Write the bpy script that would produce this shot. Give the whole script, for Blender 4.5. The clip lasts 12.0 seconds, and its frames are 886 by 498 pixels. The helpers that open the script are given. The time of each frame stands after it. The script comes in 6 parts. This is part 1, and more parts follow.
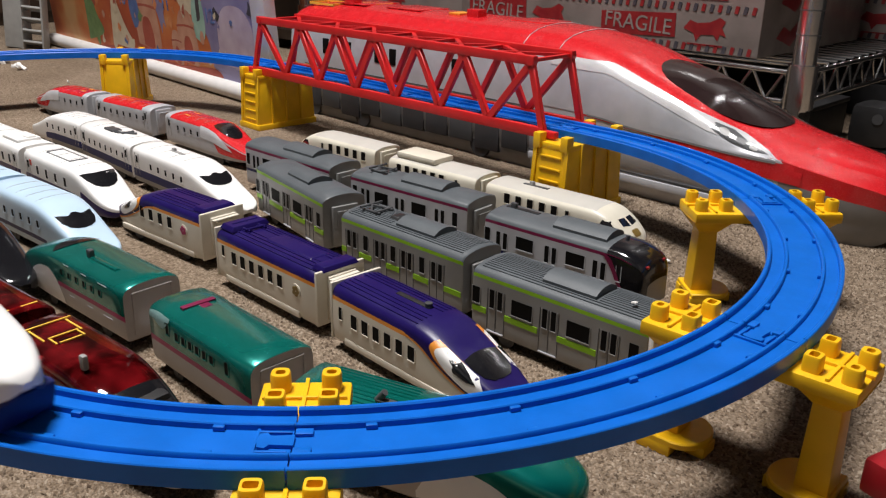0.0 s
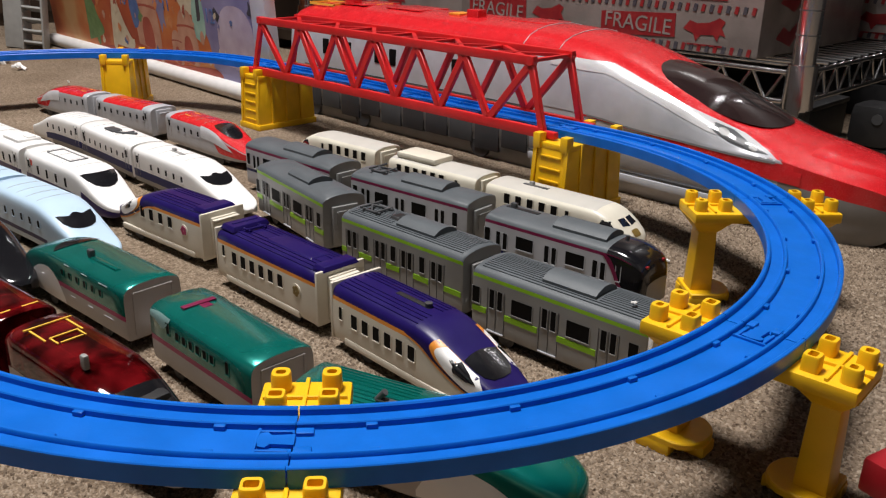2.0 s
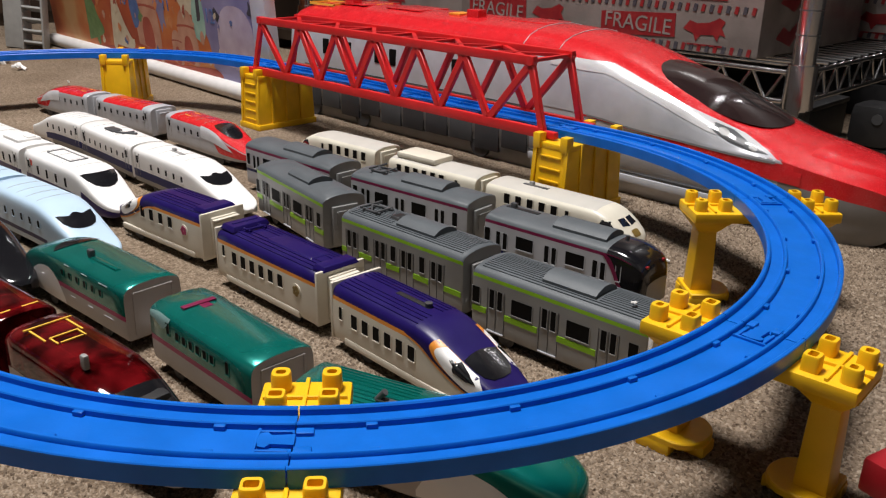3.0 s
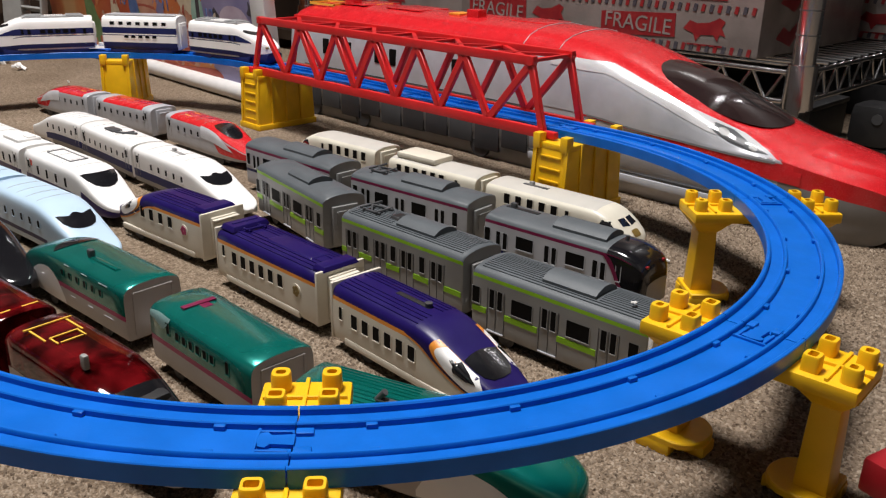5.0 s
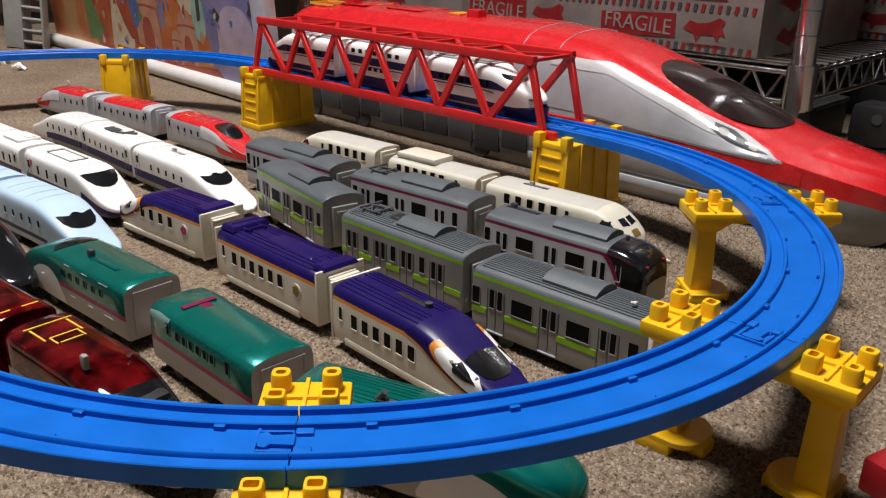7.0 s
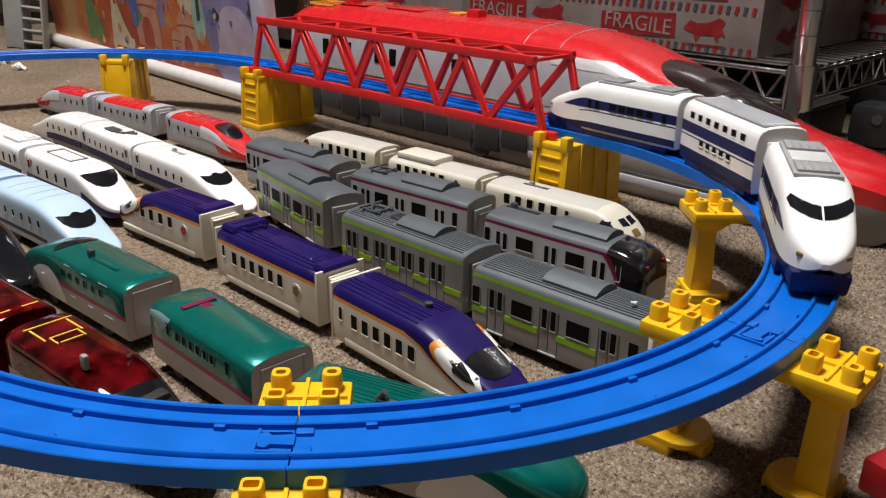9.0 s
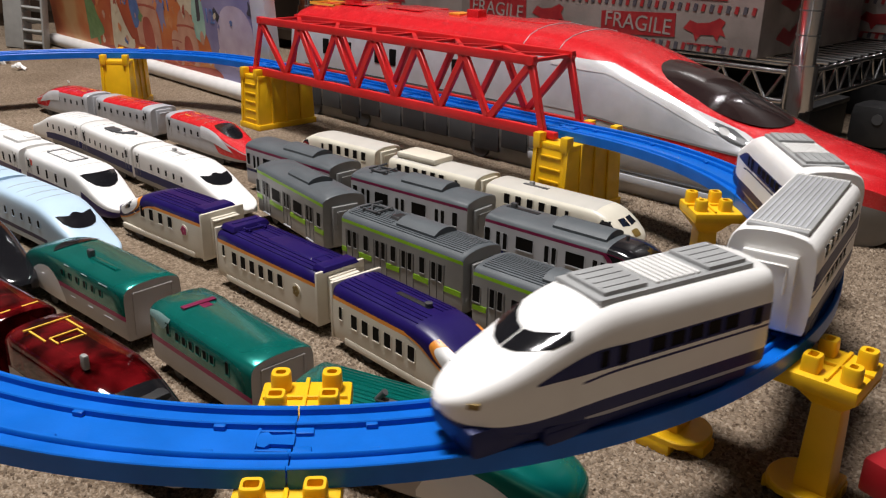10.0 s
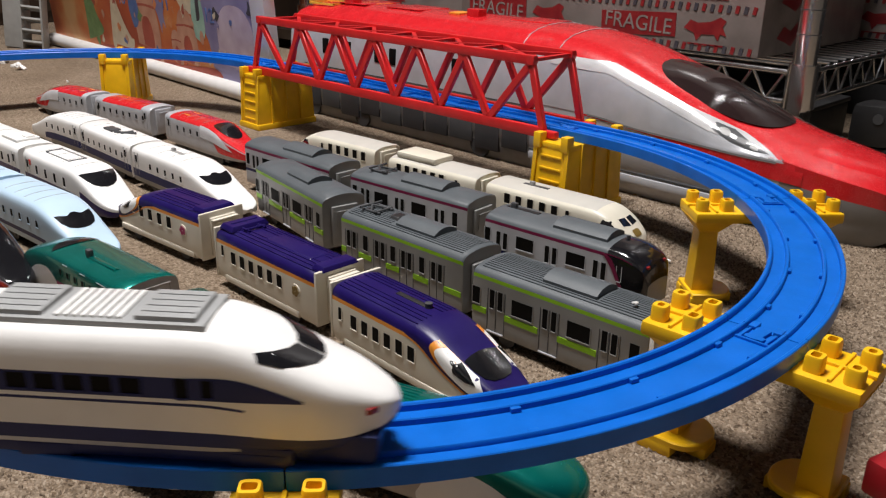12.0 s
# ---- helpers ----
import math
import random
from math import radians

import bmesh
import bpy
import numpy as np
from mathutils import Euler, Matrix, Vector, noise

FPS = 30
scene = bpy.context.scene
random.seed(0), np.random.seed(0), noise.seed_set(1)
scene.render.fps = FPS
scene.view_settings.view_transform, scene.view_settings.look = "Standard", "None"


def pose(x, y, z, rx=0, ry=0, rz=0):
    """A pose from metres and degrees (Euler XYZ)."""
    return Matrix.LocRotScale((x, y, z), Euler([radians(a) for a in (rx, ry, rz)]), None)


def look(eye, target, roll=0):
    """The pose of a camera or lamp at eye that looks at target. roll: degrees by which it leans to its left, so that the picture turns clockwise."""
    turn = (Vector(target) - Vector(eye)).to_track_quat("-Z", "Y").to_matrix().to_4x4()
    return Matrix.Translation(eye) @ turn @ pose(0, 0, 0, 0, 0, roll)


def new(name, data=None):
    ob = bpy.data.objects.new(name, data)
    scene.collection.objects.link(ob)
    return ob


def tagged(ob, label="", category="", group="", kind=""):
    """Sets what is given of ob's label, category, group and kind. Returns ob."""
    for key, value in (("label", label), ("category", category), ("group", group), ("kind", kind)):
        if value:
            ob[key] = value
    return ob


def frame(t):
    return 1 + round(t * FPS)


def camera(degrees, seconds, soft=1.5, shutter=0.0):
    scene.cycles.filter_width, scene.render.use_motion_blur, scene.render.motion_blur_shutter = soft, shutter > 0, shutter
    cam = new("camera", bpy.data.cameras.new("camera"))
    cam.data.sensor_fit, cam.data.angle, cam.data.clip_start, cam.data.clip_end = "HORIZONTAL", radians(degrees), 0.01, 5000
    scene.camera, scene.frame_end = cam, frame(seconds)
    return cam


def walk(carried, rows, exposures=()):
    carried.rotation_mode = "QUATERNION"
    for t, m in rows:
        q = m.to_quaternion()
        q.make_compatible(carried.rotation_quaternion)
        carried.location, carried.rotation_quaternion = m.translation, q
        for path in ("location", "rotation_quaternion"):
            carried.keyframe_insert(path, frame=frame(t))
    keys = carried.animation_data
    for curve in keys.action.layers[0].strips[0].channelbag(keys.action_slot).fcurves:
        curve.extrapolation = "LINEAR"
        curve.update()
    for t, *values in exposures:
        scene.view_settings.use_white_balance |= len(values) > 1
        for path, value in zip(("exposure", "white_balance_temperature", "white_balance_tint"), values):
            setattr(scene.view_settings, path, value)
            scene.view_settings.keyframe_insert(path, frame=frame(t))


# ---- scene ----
# ---- camera ----
EYE = Vector((0.4109, -0.3214, 0.2342))
YAW, PITCH = radians(-44.863), radians(-20.817)
AIM = Vector((math.sin(YAW) * math.cos(PITCH), math.cos(YAW) * math.cos(PITCH), math.sin(PITCH)))


def view(forward):
    eye = EYE + AIM * forward
    return look(eye, eye + AIM, 1.01)


cam = camera(55.5, 12.0, soft=1.25, shutter=0.25)
walk(cam, [(0.0, view(0.001)), (0.4, view(0.0)), (10.1, view(0.0)), (10.5, view(0.0025)), (12.0, view(0.0025))])

# ---- light: one ceiling lamp in a closed room ----
world = bpy.data.worlds.new("world")
scene.world = world
world.use_nodes = True
world.node_tree.nodes["Background"].inputs[0].default_value = (1.0, 0.93, 0.84, 1)
world.node_tree.nodes["Background"].inputs[1].default_value = 0.0
LAMP_AT = Vector((-0.30, -0.22, 2.28))
lamp = new("ceiling_lamp_light", bpy.data.lights.new("ceiling_lamp_light", "AREA"))
lamp.data.shape, lamp.data.size, lamp.data.energy = "DISK", 0.6, 84.0
lamp.data.color = (1.0, 0.968, 0.958)
lamp.matrix_world = look(LAMP_AT, LAMP_AT - Vector((0, 0, 1)))
scene.view_settings.exposure = 0.0


# ---- materials ----
def shader(name):
    m = bpy.data.materials.new(name)
    m.use_nodes = True
    n = m.node_tree.nodes
    return m, n, m.node_tree.links, n["Principled BSDF"]


def noise_node(n, links, scale, detail=4.0, coord="Object"):
    tc = n.new("ShaderNodeTexCoord")
    t = n.new("ShaderNodeTexNoise")
    t.inputs["Scale"].default_value, t.inputs["Detail"].default_value = scale, detail
    links.new(tc.outputs[coord], t.inputs["Vector"])
    return t


def ramp(n, links, fac, a, b, lo=0.35, hi=0.65):
    r = n.new("ShaderNodeValToRGB")
    r.color_ramp.elements[0].position, r.color_ramp.elements[1].position = lo, hi
    r.color_ramp.elements[0].color, r.color_ramp.elements[1].color = (*a, 1), (*b, 1)
    links.new(fac, r.inputs[0])
    return r.outputs[0]


def bump(n, links, b, height, strength, distance):
    k = n.new("ShaderNodeBump")
    k.inputs["Strength"].default_value, k.inputs["Distance"].default_value = strength, distance
    links.new(height, k.inputs["Height"])
    links.new(k.outputs[0], b.inputs["Normal"])


def plastic(name, color, rough=0.35, metal=0.0, coat=0.0, wear=0.12, dust=0.05, relief=0.15, sub=0.0):
    """Moulded toy plastic: faint tone change, uneven gloss, fine scuffs."""
    m, n, links, b = shader(name)
    dark = tuple(c * (1 - wear) for c in color)
    light = tuple(min(1, c * (1 + wear * 0.4) + dust * 0.06) for c in color)
    t = noise_node(n, links, 55)
    links.new(ramp(n, links, t.outputs["Fac"], dark, light, 0.3, 0.7), b.inputs["Base Color"])
    f = noise_node(n, links, 900, 2)
    mr = n.new("ShaderNodeMapRange")
    mr.inputs["To Min"].default_value, mr.inputs["To Max"].default_value = max(0.02, rough - 0.09), rough + 0.12
    mix = n.new("ShaderNodeMath")
    mix.operation = "MULTIPLY_ADD"
    mix.inputs[1].default_value = 0.5
    g = noise_node(n, links, 120, 5)
    links.new(f.outputs["Fac"], mix.inputs[0])
    hal = n.new("ShaderNodeMath")
    hal.operation = "MULTIPLY"
    hal.inputs[1].default_value = 0.5
    links.new(g.outputs["Fac"], hal.inputs[0])
    links.new(hal.outputs[0], mix.inputs[2])
    links.new(mix.outputs[0], mr.inputs["Value"])
    links.new(mr.outputs[0], b.inputs["Roughness"])
    b.inputs["Metallic"].default_value = metal
    b.inputs["Coat Weight"].default_value, b.inputs["Coat Roughness"].default_value = coat, 0.08
    if sub:
        b.inputs["Subsurface Weight"].default_value = sub
        b.inputs["Subsurface Radius"].default_value = (0.004, 0.003, 0.002)
        b.inputs["Subsurface Scale"].default_value = 1.0
    bump(n, links, b, f.outputs["Fac"], relief, 0.0002)
    return m


BLUE = plastic("blue_rail_plastic", (0.0, 0.120, 0.535), 0.34, wear=0.14)
BLUE.node_tree.nodes["Principled BSDF"].inputs["Specular IOR Level"].default_value = 0.3
YELLOW = plastic("yellow_plastic", (0.82, 0.47, 0.004), 0.4, sub=0.05)
RED = plastic("red_bridge_plastic", (0.62, 0.012, 0.014), 0.38)
WHITE = plastic("white_plastic", (0.83, 0.82, 0.80), 0.32, wear=0.05)
CREAM = plastic("cream_plastic", (0.68, 0.64, 0.53), 0.38, wear=0.06)
IVORY = plastic("ivory_plastic", (0.68, 0.63, 0.53), 0.4, wear=0.06)
NAVY = plastic("navy_plastic", (0.009, 0.016, 0.095), 0.42)
NAVY_BAND = plastic("navy_band_paint", (0.010, 0.017, 0.10), 0.42)
for _m in (NAVY, NAVY_BAND):
    _m.node_tree.nodes["Principled BSDF"].inputs["Specular IOR Level"].default_value = 0.3
PURPLE = plastic("purple_plastic", (0.010, 0.0035, 0.082), 0.34)
PURPLE.node_tree.nodes["Principled BSDF"].inputs["Specular IOR Level"].default_value = 0.3
DEEP_PURPLE = plastic("deep_purple_plastic", (0.02, 0.008, 0.1), 0.3)
GREEN = plastic("green_metallic_paint", (0.002, 0.20, 0.165), 0.22, metal=0.55, coat=0.6)
PINK = plastic("pink_stripe_paint", (0.38, 0.03, 0.12), 0.4)
LIME = plastic("lime_paint", (0.23, 0.46, 0.01), 0.4)
GREY = plastic("grey_roof_plastic", (0.081, 0.093, 0.102), 0.5)
DARK_GREY = plastic("dark_grey_plastic", (0.06, 0.062, 0.066), 0.45)
SILVER = plastic("silver_plastic", (0.27, 0.27, 0.265), 0.4, metal=0.2)
PALE_SILVER = plastic("pale_silver_plastic", (0.47, 0.48, 0.51), 0.34, metal=0.1)
MAROON = plastic("maroon_paint", (0.17, 0.008, 0.05), 0.35)
SKY = plastic("pale_blue_plastic", (0.47, 0.62, 0.76), 0.35, wear=0.05)
ORANGE = plastic("orange_paint", (0.75, 0.27, 0.03), 0.4)
SCARLET = plastic("scarlet_plastic", (0.62, 0.014, 0.02), 0.25, coat=0.5)
BLACK = plastic("black_glossy_plastic", (0.008, 0.008, 0.01), 0.12, coat=0.6)
MATT_BLACK = plastic("black_plastic", (0.012, 0.012, 0.013), 0.5)
# near-black colour that stands in for the shade inside open windows
HOLE_SHADE = plastic("dark_window_hollow", (0.006, 0.0055, 0.005), 0.6, dust=0)
HOLE_SHADE.node_tree.nodes["Principled BSDF"].inputs["Specular IOR Level"].default_value = 0.08
UNDER = plastic("dark_underframe_plastic", (0.035, 0.035, 0.038), 0.5)
GOLD = plastic("gold_paint", (0.8, 0.5, 0.06), 0.4)
OFF_GREY = plastic("grey_plastic", (0.3, 0.3, 0.29), 0.45)
TAIL_RED = plastic("tail_lamp_red", (0.25, 0.01, 0.012), 0.3)


def tinted(name, color, rough=0.08):
    m, n, links, b = shader(name)
    b.inputs["Base Color"].default_value = (*color, 1)
    b.inputs["Transmission Weight"].default_value = 0.75
    b.inputs["Roughness"].default_value = rough
    b.inputs["IOR"].default_value = 1.46
    t = noise_node(n, links, 70, 4)
    links.new(ramp(n, links, t.outputs["Fac"], tuple(c * 0.3 for c in color), tuple(min(1, c * 2.4) for c in color), 0.4, 0.68), b.inputs["Base Color"])
    bump(n, links, b, t.outputs["Fac"], 0.15, 0.0006)
    return m


CLEAR_RED = tinted("clear_red_plastic", (0.20, 0.006, 0.009), 0.05)


def chrome_material():
    m, n, links, b = shader("chrome")
    b.inputs["Base Color"].default_value = (0.62, 0.62, 0.63, 1)
    b.inputs["Metallic"].default_value = 1.0
    t = noise_node(n, links, 70)
    mr = n.new("ShaderNodeMapRange")
    mr.inputs["To Min"].default_value, mr.inputs["To Max"].default_value = 0.08, 0.3
    links.new(t.outputs["Fac"], mr.inputs["Value"])
    links.new(mr.outputs[0], b.inputs["Roughness"])
    return m


CHROME = chrome_material()


def carpet_material():
    m, n, links, b = shader("beige_loop_carpet")
    tc = n.new("ShaderNodeTexCoord")
    v = n.new("ShaderNodeTexVoronoi")
    v.inputs["Scale"].default_value = 330
    warp = n.new("ShaderNodeTexNoise")
    warp.inputs["Scale"].default_value, warp.inputs["Detail"].default_value = 260, 3
    links.new(tc.outputs["Object"], warp.inputs["Vector"])
    add = n.new("ShaderNodeVectorMath")
    add.operation = "MULTIPLY_ADD"
    add.inputs[1].default_value = (0.006, 0.006, 0.006)
    links.new(warp.outputs["Color"], add.inputs[0])
    links.new(tc.outputs["Object"], add.inputs[2])
    links.new(add.outputs[0], v.inputs["Vector"])
    big = noise_node(n, links, 9, 5)
    fine = noise_node(n, links, 700, 3)
    # shade in the gaps between loops is painted into the base colour
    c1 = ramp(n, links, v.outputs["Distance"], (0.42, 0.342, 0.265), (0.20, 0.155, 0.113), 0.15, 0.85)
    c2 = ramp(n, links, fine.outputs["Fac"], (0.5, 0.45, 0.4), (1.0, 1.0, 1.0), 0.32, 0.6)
    c3 = ramp(n, links, big.outputs["Fac"], (0.78, 0.74, 0.7), (1.0, 0.98, 0.95), 0.35, 0.65)
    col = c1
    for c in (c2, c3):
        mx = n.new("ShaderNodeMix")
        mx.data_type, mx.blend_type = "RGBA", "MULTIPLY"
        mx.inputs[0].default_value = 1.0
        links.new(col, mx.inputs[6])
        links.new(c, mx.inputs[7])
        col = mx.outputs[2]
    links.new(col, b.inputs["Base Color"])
    b.inputs["Roughness"].default_value = 0.95
    b.inputs["Specular IOR Level"].default_value = 0.1
    inv = n.new("ShaderNodeMath")
    inv.operation = "SUBTRACT"
    inv.inputs[0].default_value = 1.0
    links.new(v.outputs["Distance"], inv.inputs[1])
    bump(n, links, b, inv.outputs[0], 0.7, 0.0025)
    return m


CARPET = carpet_material()


def tuft_material():
    m, n, links, b = shader("carpet_tuft")
    g = n.new("ShaderNodeNewGeometry")
    r = n.new("ShaderNodeValToRGB")
    cr = r.color_ramp
    for k, (p, c) in enumerate(((0.0, (0.085, 0.060, 0.042)), (0.4, (0.18, 0.137, 0.099)), (0.8, (0.26, 0.203, 0.150)), (1.0, (0.36, 0.295, 0.225)))):
        el = cr.elements[k] if k < 2 else cr.elements.new(p)
        el.position, el.color = p, (*c, 1)
    links.new(g.outputs["Random Per Island"], r.inputs[0])
    links.new(r.outputs[0], b.inputs["Base Color"])
    b.inputs["Roughness"].default_value = 0.95
    b.inputs["Specular IOR Level"].default_value = 0.1
    f = noise_node(n, links, 2200, 2)
    bump(n, links, b, f.outputs["Fac"], 0.6, 0.0006)
    return m


TUFT = tuft_material()


def mottled(name, a, b_, scale, rough=0.6, relief=0.2):
    m, n, links, b = shader(name)
    t = noise_node(n, links, scale, 6)
    links.new(ramp(n, links, t.outputs["Fac"], a, b_), b.inputs["Base Color"])
    b.inputs["Roughness"].default_value = rough
    f = noise_node(n, links, scale * 14, 3)
    bump(n, links, b, f.outputs["Fac"], relief, 0.001)
    return m


WALL = mottled("painted_wall", (0.095, 0.085, 0.076), (0.115, 0.102, 0.09), 3)
DARK_WOOD = mottled("dark_brown_wood", (0.02, 0.012, 0.008), (0.045, 0.026, 0.016), 12, 0.4)
CARD = mottled("pale_carton", (0.19, 0.160, 0.145), (0.27, 0.230, 0.212), 20, 0.25)
RED_INK = mottled("red_print", (0.19, 0.012, 0.016), (0.25, 0.022, 0.022), 60, 0.3)
DARK_INK = mottled("dark_print", (0.03, 0.03, 0.04), (0.06, 0.05, 0.06), 60, 0.6)
FRAME_WHITE = plastic("white_painted_frame", (0.72, 0.7, 0.68), 0.4, wear=0.06)
DIFFUSER, _n, _l, _b = shader("lamp_diffuser")
_b.inputs["Emission Color"].default_value, _b.inputs["Emission Strength"].default_value = (1.0, 0.95, 0.88, 1), 6.0


# ---- mesh helpers ----
def part(name, bm, material, parent=None, label="", smooth=False):
    """One mesh object out of a bmesh, under parent where one is given."""
    me = bpy.data.meshes.new(name)
    bm.to_mesh(me)
    bm.free()
    for m in material if isinstance(material, (list, tuple)) else [material]:
        me.materials.append(m)
    me.polygons.foreach_set("use_smooth", [True] * len(me.polygons))
    me.set_sharp_from_angle(angle=radians(38))
    ob = new(name, me)
    if parent:
        ob.parent = parent
    if label:
        ob["label"] = label
    return ob


def again(ob, m, parent=None):
    """Another object on the same mesh."""
    o = new(ob.name.split(".")[0], ob.data)
    o.parent = parent or ob.parent
    o.matrix_basis = m
    return o


def empty(name, m, label, category, group="", kind=""):
    e = new(name)
    e.empty_display_size = 0.02
    e.matrix_basis = m
    return tagged(e, label, category, group, kind)


def box(bm, c, s, bevel=0.0, turn=None, segments=2):
    """A box with centre c and size s, its edges rounded by bevel."""
    m = Matrix.Translation(c) @ (turn if turn else Matrix()) @ Matrix.Diagonal((*s, 1))
    vs = bmesh.ops.create_cube(bm, size=1.0, matrix=m)["verts"]
    if bevel:
        es = list({e for v in vs for e in v.link_edges})
        bmesh.ops.bevel(bm, geom=es, offset=bevel, segments=segments, affect="EDGES", profile=0.6)
    return bm


def tapered(bm, c0, s0, c1, s1, bevel=0.0):
    """A frustum from a rectangle s0 at c0 up to a rectangle s1 at c1."""
    vs = []
    for c, s in ((c0, s0), (c1, s1)):
        for dx, dy in ((-1, -1), (1, -1), (1, 1), (-1, 1)):
            vs.append(bm.verts.new((c[0] + dx * s[0] / 2, c[1] + dy * s[1] / 2, c[2])))
    fs = [bm.faces.new(vs[3::-1]), bm.faces.new(vs[4:])]
    for k in range(4):
        fs.append(bm.faces.new((vs[k], vs[(k + 1) % 4], vs[4 + (k + 1) % 4], vs[4 + k])))
    if bevel:
        bmesh.ops.bevel(bm, geom=list({e for f in fs for e in f.edges}), offset=bevel, segments=2, affect="EDGES", profile=0.6)
    return bm


def rod(bm, a, b, r, segments=10, r2=None):
    """A round bar from a to b."""
    a, b = Vector(a), Vector(b)
    d = b - a
    m = Matrix.Translation((a + b) / 2) @ d.to_track_quat("Z", "Y").to_matrix().to_4x4()
    bmesh.ops.create_cone(bm, cap_ends=True, segments=segments, radius1=r, radius2=r if r2 is None else r2, depth=d.length, matrix=m)
    return bm


def beam(bm, a, b, w, h, bevel=0.0):
    """A rectangular bar from a to b, w wide across y and h deep."""
    a, b = Vector(a), Vector(b)
    d = b - a
    x = d.normalized()
    y = Vector((0, 1, 0)) if abs(x.y) < 0.9 else Vector((1, 0, 0))
    z = x.cross(y).normalized()
    y = z.cross(x)
    turn = Matrix((x, y, z)).transposed().to_4x4()
    return box(bm, (a + b) / 2, (d.length, w, h), bevel, turn, 1)


def extruded(bm, outline, z0, z1):
    """A prism over a flat outline of (x, y)."""
    lo = [bm.verts.new((x, y, z0)) for x, y in outline]
    hi = [bm.verts.new((x, y, z1)) for x, y in outline]
    bm.faces.new(lo[::-1])
    bm.faces.new(hi)
    n = len(outline)
    for k in range(n):
        bm.faces.new((lo[k], lo[(k + 1) % n], hi[(k + 1) % n], hi[k]))
    return bm


def writing(name, text, size, m, material, parent, depth=0.0003):
    cu = bpy.data.curves.new(name, "FONT")
    cu.body, cu.size, cu.extrude, cu.align_x, cu.align_y = text, size, depth, "CENTER", "CENTER"
    tmp = new(name + "_tmp", cu)
    bpy.context.view_layer.update()
    me = bpy.data.meshes.new_from_object(tmp.evaluated_get(bpy.context.evaluated_depsgraph_get()))
    bpy.data.objects.remove(tmp)
    me.materials.append(material)
    ob = new(name, me)
    ob.parent, ob.matrix_basis = parent, m
    return ob


# ---- the room ----
def room():
    bm = bmesh.new()
    bmesh.ops.create_grid(bm, x_segments=2, y_segments=2, size=1.0, matrix=Matrix.Translation((-0.7, 0.15, 0)) @ Matrix.Diagonal((2.0, 1.75, 1, 1)))
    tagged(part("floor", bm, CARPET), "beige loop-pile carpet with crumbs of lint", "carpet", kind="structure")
    for name, c, s in (("wall_north", (-0.7, 1.95, 1.2), (4.2, 0.1, 2.4)), ("wall_south", (-0.7, -1.65, 1.2), (4.2, 0.1, 2.4)),
                       ("wall_west", (-2.75, 0.15, 1.2), (0.1, 3.5, 2.4)), ("wall_east", (1.35, 0.15, 1.2), (0.1, 3.5, 2.4))):
        tagged(part(name, box(bmesh.new(), c, s), WALL), "plain beige painted room wall", "wall", kind="structure")
    tagged(part("ceiling", box(bmesh.new(), (-0.7, 0.15, 2.45), (4.2, 3.7, 0.1)), WALL), "plain pale ceiling", "ceiling", kind="structure")
    e = empty("ceiling_lamp", pose(LAMP_AT.x, LAMP_AT.y, 2.4), "round white ceiling lamp with a glowing diffuser", "lamp")
    part("housing", rod(bmesh.new(), (0, 0, -0.03), (0, 0, 0), 0.29, 40), WHITE, e)
    part("diffuser", rod(bmesh.new(), (0, 0, -0.09), (0, 0, -0.031), 0.25, 40, 0.27), DIFFUSER, e)


def carpet_tufts():
    """The pile of the carpet where one can tell its loops apart: squat bent knots, each turned at random."""
    rng = np.random.default_rng(5)
    step = 0.0021
    xs, ys = np.meshgrid(np.arange(-0.06, 0.46, step), np.arange(-0.31, 0.46, step))
    c = np.stack([xs.ravel(), ys.ravel()], 1)
    c += rng.uniform(-0.0010, 0.0010, c.shape)
    n = len(c)
    base = np.array([(1, 0, 0), (0, 1, 0), (-1, 0, 0), (0, -1, 0), (0, 0, 1), (0, 0, -1)], dtype=float)
    turn = rng.uniform(0, math.pi, n)
    long, wide, tall = rng.uniform(0.0009, 0.0019, n), rng.uniform(0.0005, 0.0009, n), rng.uniform(0.0007, 0.0019, n)
    lean = rng.uniform(-0.6, 0.6, (n, 2)) * 0.0012
    v = np.zeros((n, 6, 3))
    px, py = base[:, 0][None] * long[:, None], base[:, 1][None] * wide[:, None]
    v[:, :, 0] = c[:, :1] + px * np.cos(turn)[:, None] - py * np.sin(turn)[:, None] + base[:, 2][None] * lean[:, :1]
    v[:, :, 1] = c[:, 1:] + px * np.sin(turn)[:, None] + py * np.cos(turn)[:, None] + base[:, 2][None] * lean[:, 1:]
    v[:, :, 2] = base[:, 2][None] * tall[:, None] + rng.uniform(-0.0006, 0.0002, n)[:, None]
    tri = np.array([(0, 1, 4), (1, 2, 4), (2, 3, 4), (3, 0, 4), (1, 0, 5), (2, 1, 5), (3, 2, 5), (0, 3, 5)])[:4]
    f = (tri[None] + 6 * np.arange(n)[:, None, None]).reshape(-1, 3)
    me = bpy.data.meshes.new("carpet_pile")
    me.from_pydata(v.reshape(-1, 3).tolist(), [], f.tolist())
    me.polygons.foreach_set("use_smooth", [True] * len(me.polygons))
    me.materials.append(TUFT)
    tagged(new("carpet_pile", me), "loops of beige carpet pile on the floor", "carpet", kind="stuff")


room()
carpet_tufts()

# ---- blue railway ----
R, STRAIGHT = 0.2755, 0.51
TOP, RUN, BASE = 0.074, 0.0712, 0.0662
LAP = 2 * math.pi * R + 2 * STRAIGHT


